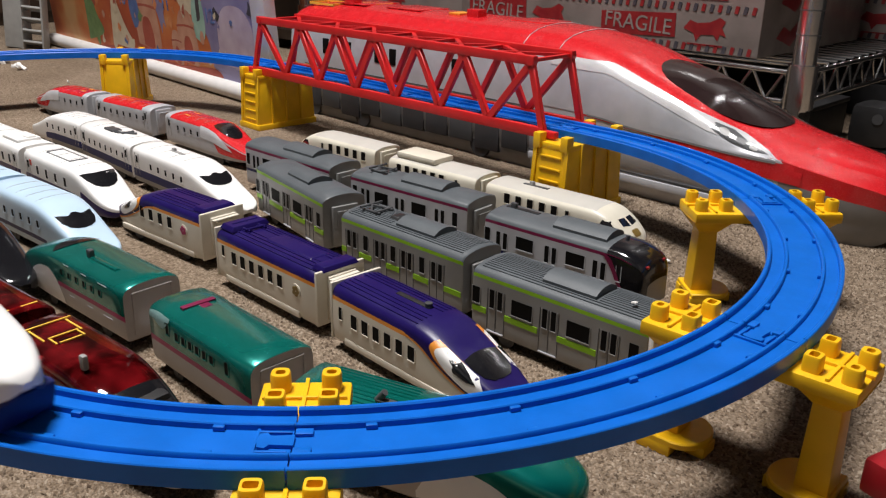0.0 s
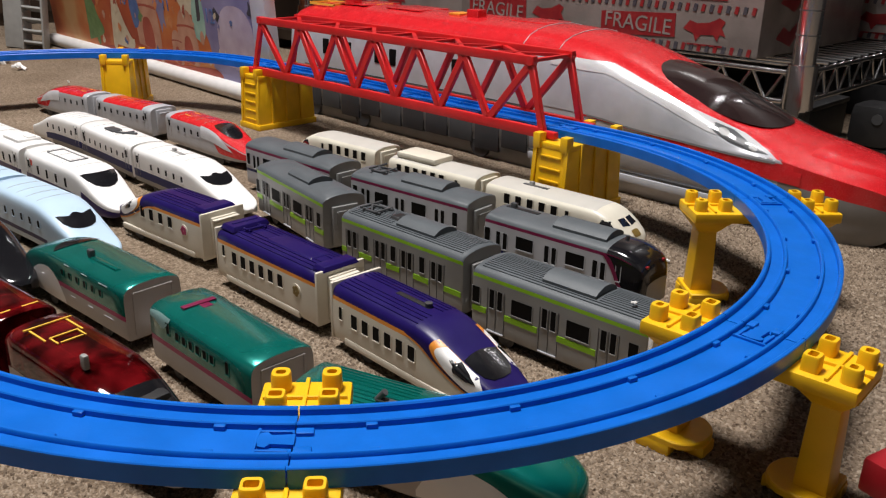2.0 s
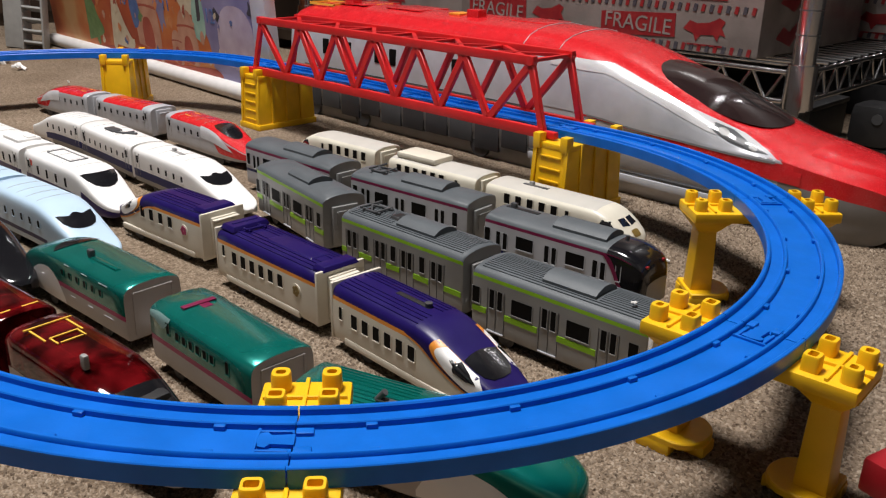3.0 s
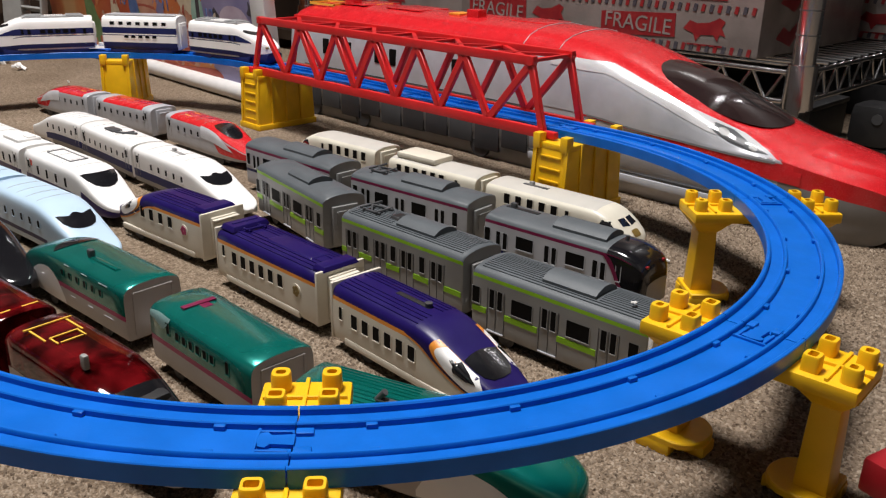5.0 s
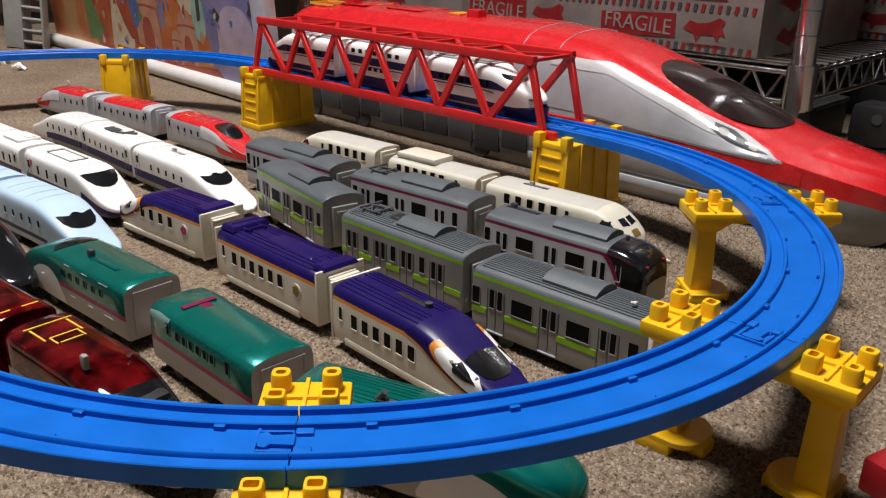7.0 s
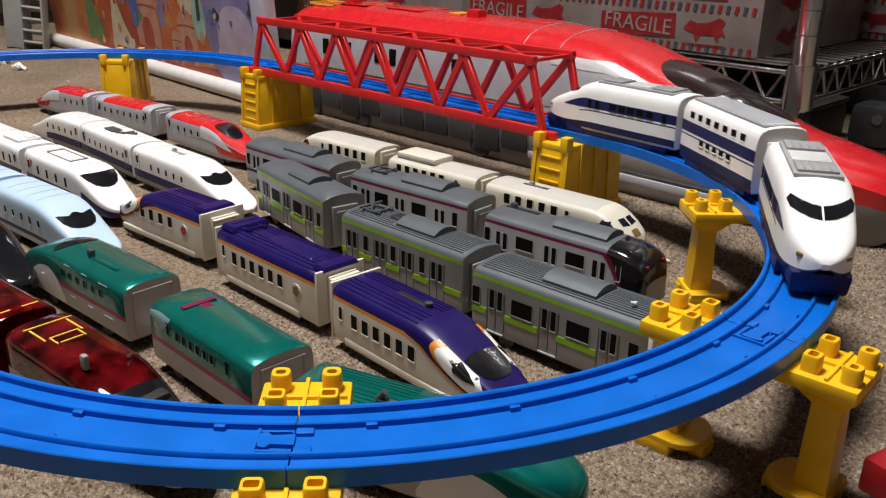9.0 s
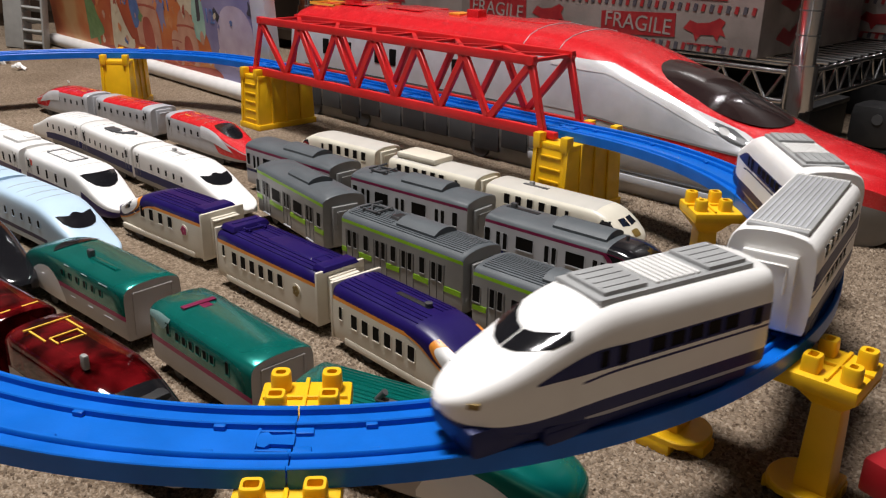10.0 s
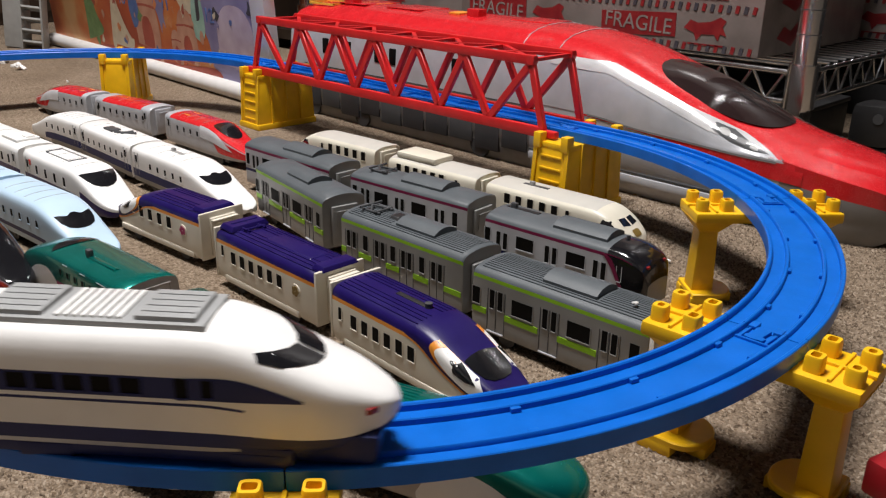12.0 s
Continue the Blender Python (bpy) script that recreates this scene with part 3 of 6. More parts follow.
def top_patch(e, outline, mat, name, label="", lift=0.00035, bulge=0.0):
    """A pane that follows the top of the nose inside an outline in the plan."""
    c = (sum(p[0] for p in outline) / len(outline), sum(p[1] for p in outline) / len(outline))
    bm = bmesh.new()
    patch_rings(bm, outline, c, lambda x, y, f: (x, y, top_z(e, x, y) + lift + bulge * (1 - f * f)))
    bmesh.ops.recalc_face_normals(bm, faces=bm.faces)
    if sum(f.normal.z for f in bm.faces) < 0:
        bmesh.ops.reverse_faces(bm, faces=bm.faces)
    return part(name, bm, mat, e, label, smooth=True)


def side_patch(e, outline, mat, name, label="", lift=0.0003, sides=(-1, 1)):
    """A pane or print that follows both sides inside an outline of (x, z)."""
    c = (sum(p[0] for p in outline) / len(outline), sum(p[1] for p in outline) / len(outline))
    for s in sides:
        bm = bmesh.new()
        def put(x, z, f):
            _, zb, zt = skin_at(e, x)[2]
            z = min(z, zb + (zt - zb) * (0.85 if skin_at(e, x)[1] is ROUND else 1.0))
            return x, s * (side_y(e, x, z) + lift), z

        patch_rings(bm, outline, c, put, 4)
        bmesh.ops.recalc_face_normals(bm, faces=bm.faces)
        if sum(f.normal.y * s for f in bm.faces) < 0:
            bmesh.ops.reverse_faces(bm, faces=bm.faces)
        part(name, bm, mat, e, label, smooth=True)


def side_strip(e, xs, low_z, high_z, mat, name, label="", lift=0.0002, sides=(-1, 1), rows=5, width=None):
    """A band of paint along the sides between two lines z(x)."""
    width = width or (lambda x, z: side_y(e, x, z))
    for s in sides:
        bm = bmesh.new()
        grid = []
        for x in xs:
            lo, hi = low_z(x), high_z(x)
            grid.append([bm.verts.new((x, s * (width(x, lo + (hi - lo) * k / rows) + lift), lo + (hi - lo) * k / rows)) for k in range(rows + 1)])
        for a, b in zip(grid, grid[1:]):
            for k in range(rows):
                q = (a[k], b[k], b[k + 1], a[k + 1])
                bm.faces.new(q if s < 0 else q[::-1])
        part(name, bm, mat, e, label)


def line(*pts):
    """A line z(x) through points (x, z)."""
    rows = smooth_rows(pts, 6)
    xs, zs = [p[0] for p in rows], [p[1] for p in rows]
    return lambda x: float(np.interp(x, xs, zs))


def mirrored(half):
    """A closed outline out of its half with y > 0, which begins and ends on the middle line."""
    return half + [(x, -y) for x, y in half[-2:0:-1]]


WINDOWS = {}


def window_mesh(w, h, frame_mat):
    k = (round(w, 5), round(h, 5), frame_mat.name)
    if k not in WINDOWS:
        bm = bmesh.new()
        # pane stands proud of the side; its dark colour paints the hollow's shade
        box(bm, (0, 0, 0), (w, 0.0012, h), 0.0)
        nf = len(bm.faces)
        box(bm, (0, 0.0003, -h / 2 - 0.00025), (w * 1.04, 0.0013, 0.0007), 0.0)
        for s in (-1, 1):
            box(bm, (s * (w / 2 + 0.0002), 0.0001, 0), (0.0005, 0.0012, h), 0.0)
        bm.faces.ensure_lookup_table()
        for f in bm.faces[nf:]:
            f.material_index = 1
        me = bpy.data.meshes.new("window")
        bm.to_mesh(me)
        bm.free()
        me.materials.append(HOLE_SHADE)
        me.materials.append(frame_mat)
        WINDOWS[k] = me
    return WINDOWS[k]


WHEEL = None


def wheel_mesh():
    global WHEEL
    if WHEEL is None:
        bm = rod(bmesh.new(), (0, -0.0016, 0), (0, 0.0016, 0), 0.0062, 18)
        rod(bm, (0, 0.0014, 0), (0, 0.0024, 0), 0.0030, 12, 0.0024)
        WHEEL = bpy.data.meshes.new("wheel")
        bm.to_mesh(WHEEL)
        bm.free()
        WHEEL.materials.append(UNDER)
    return WHEEL


def car(name, m, label, category, group, length, half, roof, levels, key, mats, nose=None, nose_len=0.0, windows=(), sill=None, under=UNDER, low=0.0072,
        gangway=None, rear_coupler=True, fresh=2):
    """One toy car with its skin, windows, underframe, wheels, gangway and coupler. x is forward; its wheels stand on z = 0."""
    e = empty(name, m, label, category, group)
    a, b = -length / 2, length / 2
    st = [(a, 0.975, low, roof - 0.0006), (a + 0.0008, 1.0, low, roof)]
    if nose:
        b0 = b - nose_len
        xs = np.linspace(a + 0.0008, b0, 8)[1:]
        st += [(x, 1.0, low, roof) for x in xs]
        st += [(b0 + r[0] * nose_len, r[1], low + (roof - low) * r[2], low + (roof - low) * r[3]) for r in smooth_rows(nose, 4)[1:]]
    else:
        xs = np.linspace(a + 0.0008, b - 0.0008, 8)[1:]
        st += [(x, 1.0, low, roof) for x in xs] + [(b, 0.975, low, roof - 0.0006)]
    b0 = b - nose_len if nose else b
    SKIN[e.name] = (st, levels, half)
    shell(e, st, levels, half, lambda band, x: key(band, max(-0.8, (x - b0) / nose_len) if nose else -1.0, x), mats)
    lz = [z for _, z in levels]
    lw = [w for w, _ in levels]
    sx = [s[0] for s in st]
    for x, z, w, h in windows:
        zz = low + (roof - low) * z
        i = int(np.searchsorted(sx, x))
        wide = half * np.interp(z, lz, lw) * st[min(i, len(st) - 1)][1]
        for s in (-1, 1):
            o = new("window", window_mesh(w, h, sill))
            o.parent = e
            o.matrix_basis = Matrix.Translation((x, s * (wide - 0.00035), zz)) @ Matrix.Rotation(math.pi if s < 0 else 0, 4, "Z")
    bm = bmesh.new()
    box(bm, (-nose_len * 0.1, 0, low * 0.5 + 0.003), (length - 0.014 - nose_len * 0.45, half * 1.5, low * 0.85), 0.0008)
    part("underframe", bm, under, e)
    for x in (-length * 0.29, length * 0.25 - nose_len * 0.12):
        for s in (-1, 1):
            o = new("wheel", wheel_mesh())
            o.parent = e
            o.matrix_basis = pose(x, s * half * 0.74, 0.0062, 0, 0, 0 if s > 0 else 180)
    if gangway:
        for s in ((-1,) if nose else (-1, 1)):
            bm = bmesh.new()
            hh = (roof - low) * 0.74
            box(bm, (s * (length / 2 + 0.0014), 0, low + hh / 2 + 0.002), (0.003, half * 1.2, hh), 0.0012)
            g = part("gangway", bm, gangway, e)
            bm = bmesh.new()
            for yy in (-1, 1):
                rod(bm, (s * (length / 2 + 0.0032), yy * half * 0.40, low + hh * 0.55), (s * (length / 2 + 0.0032), yy * half * 0.40, low + hh * 0.93), 0.0005, 6)
            rod(bm, (s * (length / 2 + 0.0032), -half * 0.40, low + hh * 0.93), (s * (length / 2 + 0.0032), half * 0.40, low + hh * 0.93), 0.0005, 6)
            part("gangway_rim", bm, gangway, g)
    if rear_coupler:
        bm = bmesh.new()
        box(bm, (a - 0.006, 0, 0.0095), (0.015, 0.0042, 0.003), 0.0008)
        rod(bm, (a - 0.013, 0, 0.008), (a - 0.013, 0, 0.0125), 0.0032, 12)
        part("coupler", bm, WHITE, e, "white plastic coupler hook")
    return e


def roof_box(e, x, w, l, z, h, mat, name="roof_unit"):
    bm = bmesh.new()
    tapered(bm, (x, 0, z), (l, w), (x, 0, z + h), (l - 0.003, w - 0.004), 0.0006)
    return part(name, bm, mat, e)


def roof_curve(e, x, l, half, z0, mat, name="roof_unit"):
    """A cooling unit with an arched top across the roof."""
    bm = bmesh.new()
    pts = [(math.sin(a) * half / math.sin(0.8), z0 + (math.cos(a) - math.cos(0.8)) * 0.012) for a in np.linspace(-0.8, 0.8, 11)]
    for s in (0,):
        lo = [bm.verts.new((x - l / 2, y, z)) for y, z in pts] + [bm.verts.new((x - l / 2, pts[-1][0], z0 - 0.004)), bm.verts.new((x - l / 2, pts[0][0], z0 - 0.004))]
        hi = [bm.verts.new((x + l / 2, v.co.y, v.co.z)) for v in lo]
        n = len(lo)
        bm.faces.new(lo)
        bm.faces.new(hi[::-1])
        for k in range(n):
            bm.faces.new((lo[k], hi[k], hi[(k + 1) % n], lo[(k + 1) % n]))
    bmesh.ops.recalc_face_normals(bm, faces=bm.faces)
    return part(name, bm, mat, e)


def pantograph(e, x, z, mat):
    bm = bmesh.new()
    for s in (-1, 1):
        rod(bm, (x - 0.009, s * 0.006, z), (x + 0.009, s * 0.006, z + 0.0006), 0.0009, 8)
        rod(bm, (x, s * 0.006, z + 0.0004), (x - 0.006, 0, z + 0.0022), 0.0008, 8)
    rod(bm, (x - 0.007, -0.010, z + 0.0024), (x - 0.007, 0.010, z + 0.0024), 0.0009, 8)
    rod(bm, (x + 0.006, -0.008, z + 0.0012), (x + 0.006, 0.008, z + 0.0012), 0.0009, 8)
    return part("pantograph", bm, mat, e)


def flip(x, y, deg=0.0, z=0.0):
    return pose(x, y, z, 0, 0, deg)


def evenly(a, b, n, z, w, h):
    return [(x, z, w, h) for x in np.linspace(a, b, n)]


def mats(**k):
    """Part keys: material, part name, label."""
    return {a: (b if isinstance(b, tuple) else (b, a, "")) for a, b in k.items()}


# purple and ivory express
def purple_express():
    lab = "ivory and purple toy express {} with an orange line"
    M = mats(body=(IVORY, "body", ""), line=(ORANGE, "stripe", "thin orange line"), roof=(PURPLE, "roof", "purple roof"), end=(IVORY, "end_panel", ""),
             glass=(BLACK, "windshield", "glossy black windshield"), cheek=(WHITE, "nose_panel", "white nose panel"), crescent=(ORANGE, "crescent", "orange crescent"))

    def key(band, u, x):
        return "body" if band < 8 else ("line" if band == 8 else "roof")

    cars = [(0.1180, 0.138, -0.0335, -2.0, "lead"), (-0.0235, 0.113, -0.0300, 0.5, "mid"), (-0.1770, 0.134, -0.0300, 184.5, "tail")]
    ports = {"lead": evenly(-0.0466, 0.003, 6, 0.43, 0.0056, 0.0084) + [(-0.0594, 0.46, 0.0030, 0.0076)], "mid": evenly(-0.034, 0.0183, 6, 0.465, 0.0056, 0.0084) + [(-0.047, 0.52, 0.0030, 0.0076)],
             "tail": evenly(-0.026, 0.012, 4, 0.50, 0.0056, 0.0084) + [(0.024, 0.50, 0.0030, 0.0070)]}
    for x, L, y, deg, kind in cars:
        nose = None if kind == "mid" else WEDGE_NOSE
        e = car("toy_train_car", flip(x, y, deg), lab.format("nose car" if nose else "middle car"), "toy train", "purple and ivory train", L, 0.0182, 0.0465, ROUND, key, M,
                nose, 0.066 if nose else 0, ports[kind], IVORY, IVORY, gangway=IVORY,
                rear_coupler=kind != "lead")
        if kind == "mid":
            pantograph(e, -0.040, 0.0482, PURPLE)
            roof_box(e, -0.047, 0.03, 0.016, 0.0455, 0.0035, PURPLE)
            roof_box(e, 0.012, 0.016, 0.05, 0.0468, 0.0016, PURPLE)
            roof_box(e, 0.052, 0.028, 0.012, 0.0455, 0.003, PURPLE)
            emblem(e, 0.0355, -0.0182, 0.0243, 0.0046, OLD_GOLD)
        if kind != "mid":
            n0 = L / 2 - 0.066
            xs = np.linspace(n0 - 0.006, L / 2 - 0.006, 22)
            edge = line((n0 - 0.006, 0.0345), (n0 + 0.006, 0.0318), (n0 + 0.018, 0.0255), (n0 + 0.034, 0.0185), (n0 + 0.048, 0.0140), (n0 + 0.060, 0.0115))
            upper = lambda x: max(edge(x) + 0.0006, skin_at(e, x)[2][1] + (skin_at(e, x)[2][2] - skin_at(e, x)[2][1]) * 0.74)
            side_strip(e, xs, edge, upper, PURPLE, "nose_side", "purple side of the nose", 0.00012)
            side_strip(e, xs, lambda x: edge(x) - 0.0012, edge, ORANGE, "stripe", "thin orange line", 0.00022, rows=1)
            side_patch(e, oval(n0 + 0.0265, 0.0295, 0.0140, 0.0056, 2.2, -0.44), ORANGE, "crescent", "orange crescent", 0.0004)
            side_patch(e, oval(n0 + 0.0340, 0.0258, 0.0180, 0.0050, 2.2, -0.44), WHITE, "nose_panel", "white nose panel", 0.0006)
            side_patch(e, [(n0 + 0.0275, 0.0312), (n0 + 0.0325, 0.0312), (n0 + 0.039, 0.0275), (n0 + 0.045, 0.0232), (n0 + 0.039, 0.0232), (n0 + 0.031, 0.0255)], BLACK, "cab_window", "", 0.0009)
            top_patch(e, mirrored([(n0 + 0.0500, 0.0), (n0 + 0.0492, 0.0060), (n0 + 0.0460, 0.0095), (n0 + 0.0400, 0.0112), (n0 + 0.0330, 0.0116), (n0 + 0.0320, 0.0060), (n0 + 0.0315, 0.0)]), BLACK, "windshield", "glossy black windshield", 0.0005)
        if kind == "lead":
            bm = box(bmesh.new(), (-0.018, 0.002, 0.0474), (0.028, 0.0036, 0.0012), 0.0003)
            part("switch_slot", bm, MATT_BLACK, e)
            bm = rod(bmesh.new(), (-0.006, 0.002, 0.047), (-0.006, 0.002, 0.0505), 0.0022, 12)
            part("switch_knob", bm, DARK_GREY, e)
        elif kind == "tail":
            roof_box(e, -0.058, 0.028, 0.014, 0.0455, 0.003, PURPLE)
            emblem(e, -0.044, 0.0182, 0.025, 0.0046, PINK)
        for s in ((-1,) if nose else (-1, 1)):
            bm = box(bmesh.new(), (s * (L / 2 - 0.0008), 0, 0.0246), (0.0024, 0.0372, 0.0352), 0.0010)
            if kind != "lead":
                box(bm, (s * (L / 2 + 0.0030), 0, 0.0365), (0.0056, 0.0216, 0.0014), 0.0004)
            part("end_wall", bm, IVORY, e, "ivory end wall with a ledge")
        for k in range(4):
            for s in (-1, 1):
                yy = s * (0.0042 + 0.0032 * k)
                x0, x1 = -L / 2 + 0.004, (L / 2 - 0.066 if nose else L / 2 - 0.004)
                bm = box(bmesh.new(), ((x0 + x1) / 2, yy, top_z(e, 0.0, yy) + 0.0001), (x1 - x0, 0.0007, 0.0008), 0.0)
                part("roof_rib", bm, PURPLE, e)
        for s in (-1, 1):
            bm = bmesh.new()
            box(bm, (-L * 0.04, s * 0.0172, 0.0085), (L * 0.74, 0.0022, 0.0046), 0.0008)
            part("skirt", bm, IVORY, e)


def emblem(e, x, y, z, r, mat):
    """A small round printed badge."""
    bm = bmesh.new()
    rod(bm, (x, y, z), (x, y + (0.0005 if y > 0 else -0.0005), z), r, 20)
    ob = part("badge", bm, IVORY, e)
    bm = bmesh.new()
    for k in range(5):
        a = k * 1.257
        rod(bm, (x + r * 0.45 * math.cos(a), y, z + r * 0.45 * math.sin(a)), (x + r * 0.45 * math.cos(a), y + (0.0008 if y > 0 else -0.0008), z + r * 0.45 * math.sin(a)), r * 0.34, 10)
    part("badge_print", bm, mat, ob)


# teal bullet train
SHIELD = plastic("pale_teal_plastic", (0.20, 0.34, 0.33), 0.25, coat=0.3)


def teal_train():
    M = mats(body=(PALE_GREY, "body", "pale grey lower body"), stripe=(PINK, "stripe", "thin pink stripe"), roof=(GREEN, "upper_body", "metallic teal upper body"),
             end=(PALE_GREY, "end_panel", ""), nose=(WHITE, "nose_panel", "white lower nose"), glass=(BLACK, "windshield", "black windshield"))

    def key(band, u, x):
        if u > 0.02:
            return "body" if band < 2 else "roof"
        return "body" if band < 4 else ("stripe" if band == 4 else "roof")

    for x, L, y, deg, kind in [(0.1885, 0.136, -0.1000, 18.5, "lead"), (0.0510, 0.099, -0.1190, 0.5, "mid"), (-0.0971, 0.142, -0.1269, 184.0, "tail")]:
        nose = None if kind == "mid" else STOUT_NOSE
        e = car("toy_train_car", flip(x, y, deg), "metallic teal and grey toy bullet train " + ("nose car" if nose else "middle car"), "toy train", "teal bullet train", L, 0.0188, 0.0460, ROUND, key, M,
                nose, 0.064 if nose else 0, evenly(-0.045, 0.002, 6, 0.60, 0.0030, 0.0040) if nose else evenly(-0.0192, 0.0153, 6, 0.605, 0.0036, 0.0046) + [(-0.029, 0.64, 0.0032, 0.0070), (0.0292, 0.62, 0.0032, 0.0070)], GREEN, PALE_GREY, gangway=None, rear_coupler=kind != "lead")
        for s in ((-1,) if nose else (-1, 1)):
            bm = bmesh.new()
            for yy in (-1, 1):
                rod(bm, (s * (L / 2 + 0.0003), yy * 0.0130, 0.010), (s * (L / 2 + 0.0003), yy * 0.0125, 0.036), 0.0006, 6)
            rod(bm, (s * (L / 2 + 0.0003), -0.0125, 0.036), (s * (L / 2 + 0.0003), 0.0125, 0.036), 0.0006, 6)
            part("end_panel_rim", bm, PALE_GREY, e)
        if kind == "mid":
            bm = bmesh.new()
            box(bm, (-0.028, 0.0, 0.0495), (0.004, 0.020, 0.0016), 0.0005)
            box(bm, (-0.026, 0.002, 0.0492), (0.010, 0.006, 0.001), 0.0004)
            part("pantograph", bm, MAROON, e)
            side_strip(e, np.linspace(-L / 2 + 0.0015, -0.0270, 8), line((-L / 2 + 0.0015, 0.0345), (-0.042, 0.0335), (-0.034, 0.0305), (-0.027, 0.0365)), line((-L / 2 + 0.0015, 0.0375), (-0.040, 0.0385), (-0.027, 0.0380)), SHIELD, "side_shield", "pale teal shield", 0.0005)
        if kind != "mid":
            n0 = L / 2 - 0.064
            top_patch(e, mirrored([(n0 + 0.0200, 0.0), (n0 + 0.0190, 0.0060), (n0 + 0.0160, 0.0115), (n0 + 0.0105, 0.0158), (n0 + 0.0085, 0.0110), (n0 + 0.0078, 0.0060), (n0 + 0.0078, 0.0)]), BLACK, "windshield", "black windshield", 0.0005)
            side_strip(e, np.linspace(n0 - 0.004, n0 + 0.050, 20), lambda x: max(0.0085, skin_at(e, x)[2][1] + 0.001), line((n0 - 0.004, 0.0120), (n0 + 0.002, 0.0220), (n0 + 0.010, 0.0282), (n0 + 0.018, 0.0290), (n0 + 0.030, 0.0262), (n0 + 0.042, 0.0190), (n0 + 0.050, 0.0092)), WHITE, "nose_panel", "white lower nose", 0.0003)
            for s in (-1, 1):
                for gx, gw in ((-0.052, 0.010), (-0.030, 0.006), (-0.008, 0.006)):
                    part("panel_line", box(bmesh.new(), (gx, s * 0.0189, 0.0170), (gw, 0.0004, 0.0005), 0), PALE_SILVER, e)
                    part("panel_line", box(bmesh.new(), (gx + 0.004, s * (side_y(e, gx, 0.0365) + 0.0001), 0.0365), (gw, 0.0004, 0.0004), 0), PALE_SILVER, e)
        if kind == "lead":
            for k in range(5):
                for s in (-1, 1):
                    bm = box(bmesh.new(), (-0.035, s * (0.002 + 0.0028 * k), top_z(e, -0.035, 0.002 + 0.0028 * k) + 0.0001), (0.045, 0.0005, 0.0006), 0.0)
                    part("roof_line", bm, GREEN, e)
            bm = bmesh.new()
            rod(bm, (-0.026, -0.006, 0.0485), (-0.022, -0.006, 0.0535), 0.0016, 10)
            box(bm, (-0.020, -0.006, 0.0490), (0.012, 0.0036, 0.0012), 0.0004)
            part("switch_lever", bm, DARK_GREY, e)
        elif kind == "tail":
            bm = box(bmesh.new(), (-0.030, 0.006, 0.0486), (0.030, 0.0034, 0.0014), 0.0004)
            part("switch_slot", bm, GREEN, e)
            bm = box(bmesh.new(), (-0.013, 0.006, 0.0510), (0.0050, 0.0036, 0.0056), 0.0012)
            part("switch_knob", bm, DARK_GREY, e)


PALE_GREY = plastic("pale_grey_plastic", (0.42, 0.39, 0.37), 0.35, wear=0.06)


# commuter trains
def doubles(*xs):
    """Pairs of narrow door windows."""
    return [(x + d, 0.545, 0.0036, 0.0118) for x in xs for d in (-0.0030, 0.0030)]


def lime_windows():
    return [(-0.0559, 0.53, 0.0058, 0.0104), (0.0518, 0.53, 0.0058, 0.0104)] + [(x, 0.53, 0.0150, 0.0098) for x in (-0.0216, 0.0171)] + doubles(-0.0406, -0.0023, 0.0366)


def maroon_windows(lead):
    if lead:
        return [(-0.0611, 0.585, 0.0050, 0.0104), (0.0455, 0.585, 0.0034, 0.0104)] + [(x, 0.59, 0.0148, 0.0092) for x in (-0.0285, 0.0128)] + doubles(-0.0483, -0.0068, 0.0312)
    return [(-0.0560, 0.585, 0.0050, 0.0104), (0.0502, 0.585, 0.0050, 0.0104)] + [(x, 0.58, 0.0148, 0.0096) for x in (-0.0262, 0.0139)] + doubles(-0.0440, -0.0061, 0.0352)


def middle_windows():
    return doubles(-0.0470, -0.0175, 0.0085, 0.0365) + [(x, 0.565, 0.0048, 0.0106) for x in (-0.0322, -0.0045, 0.0230)]


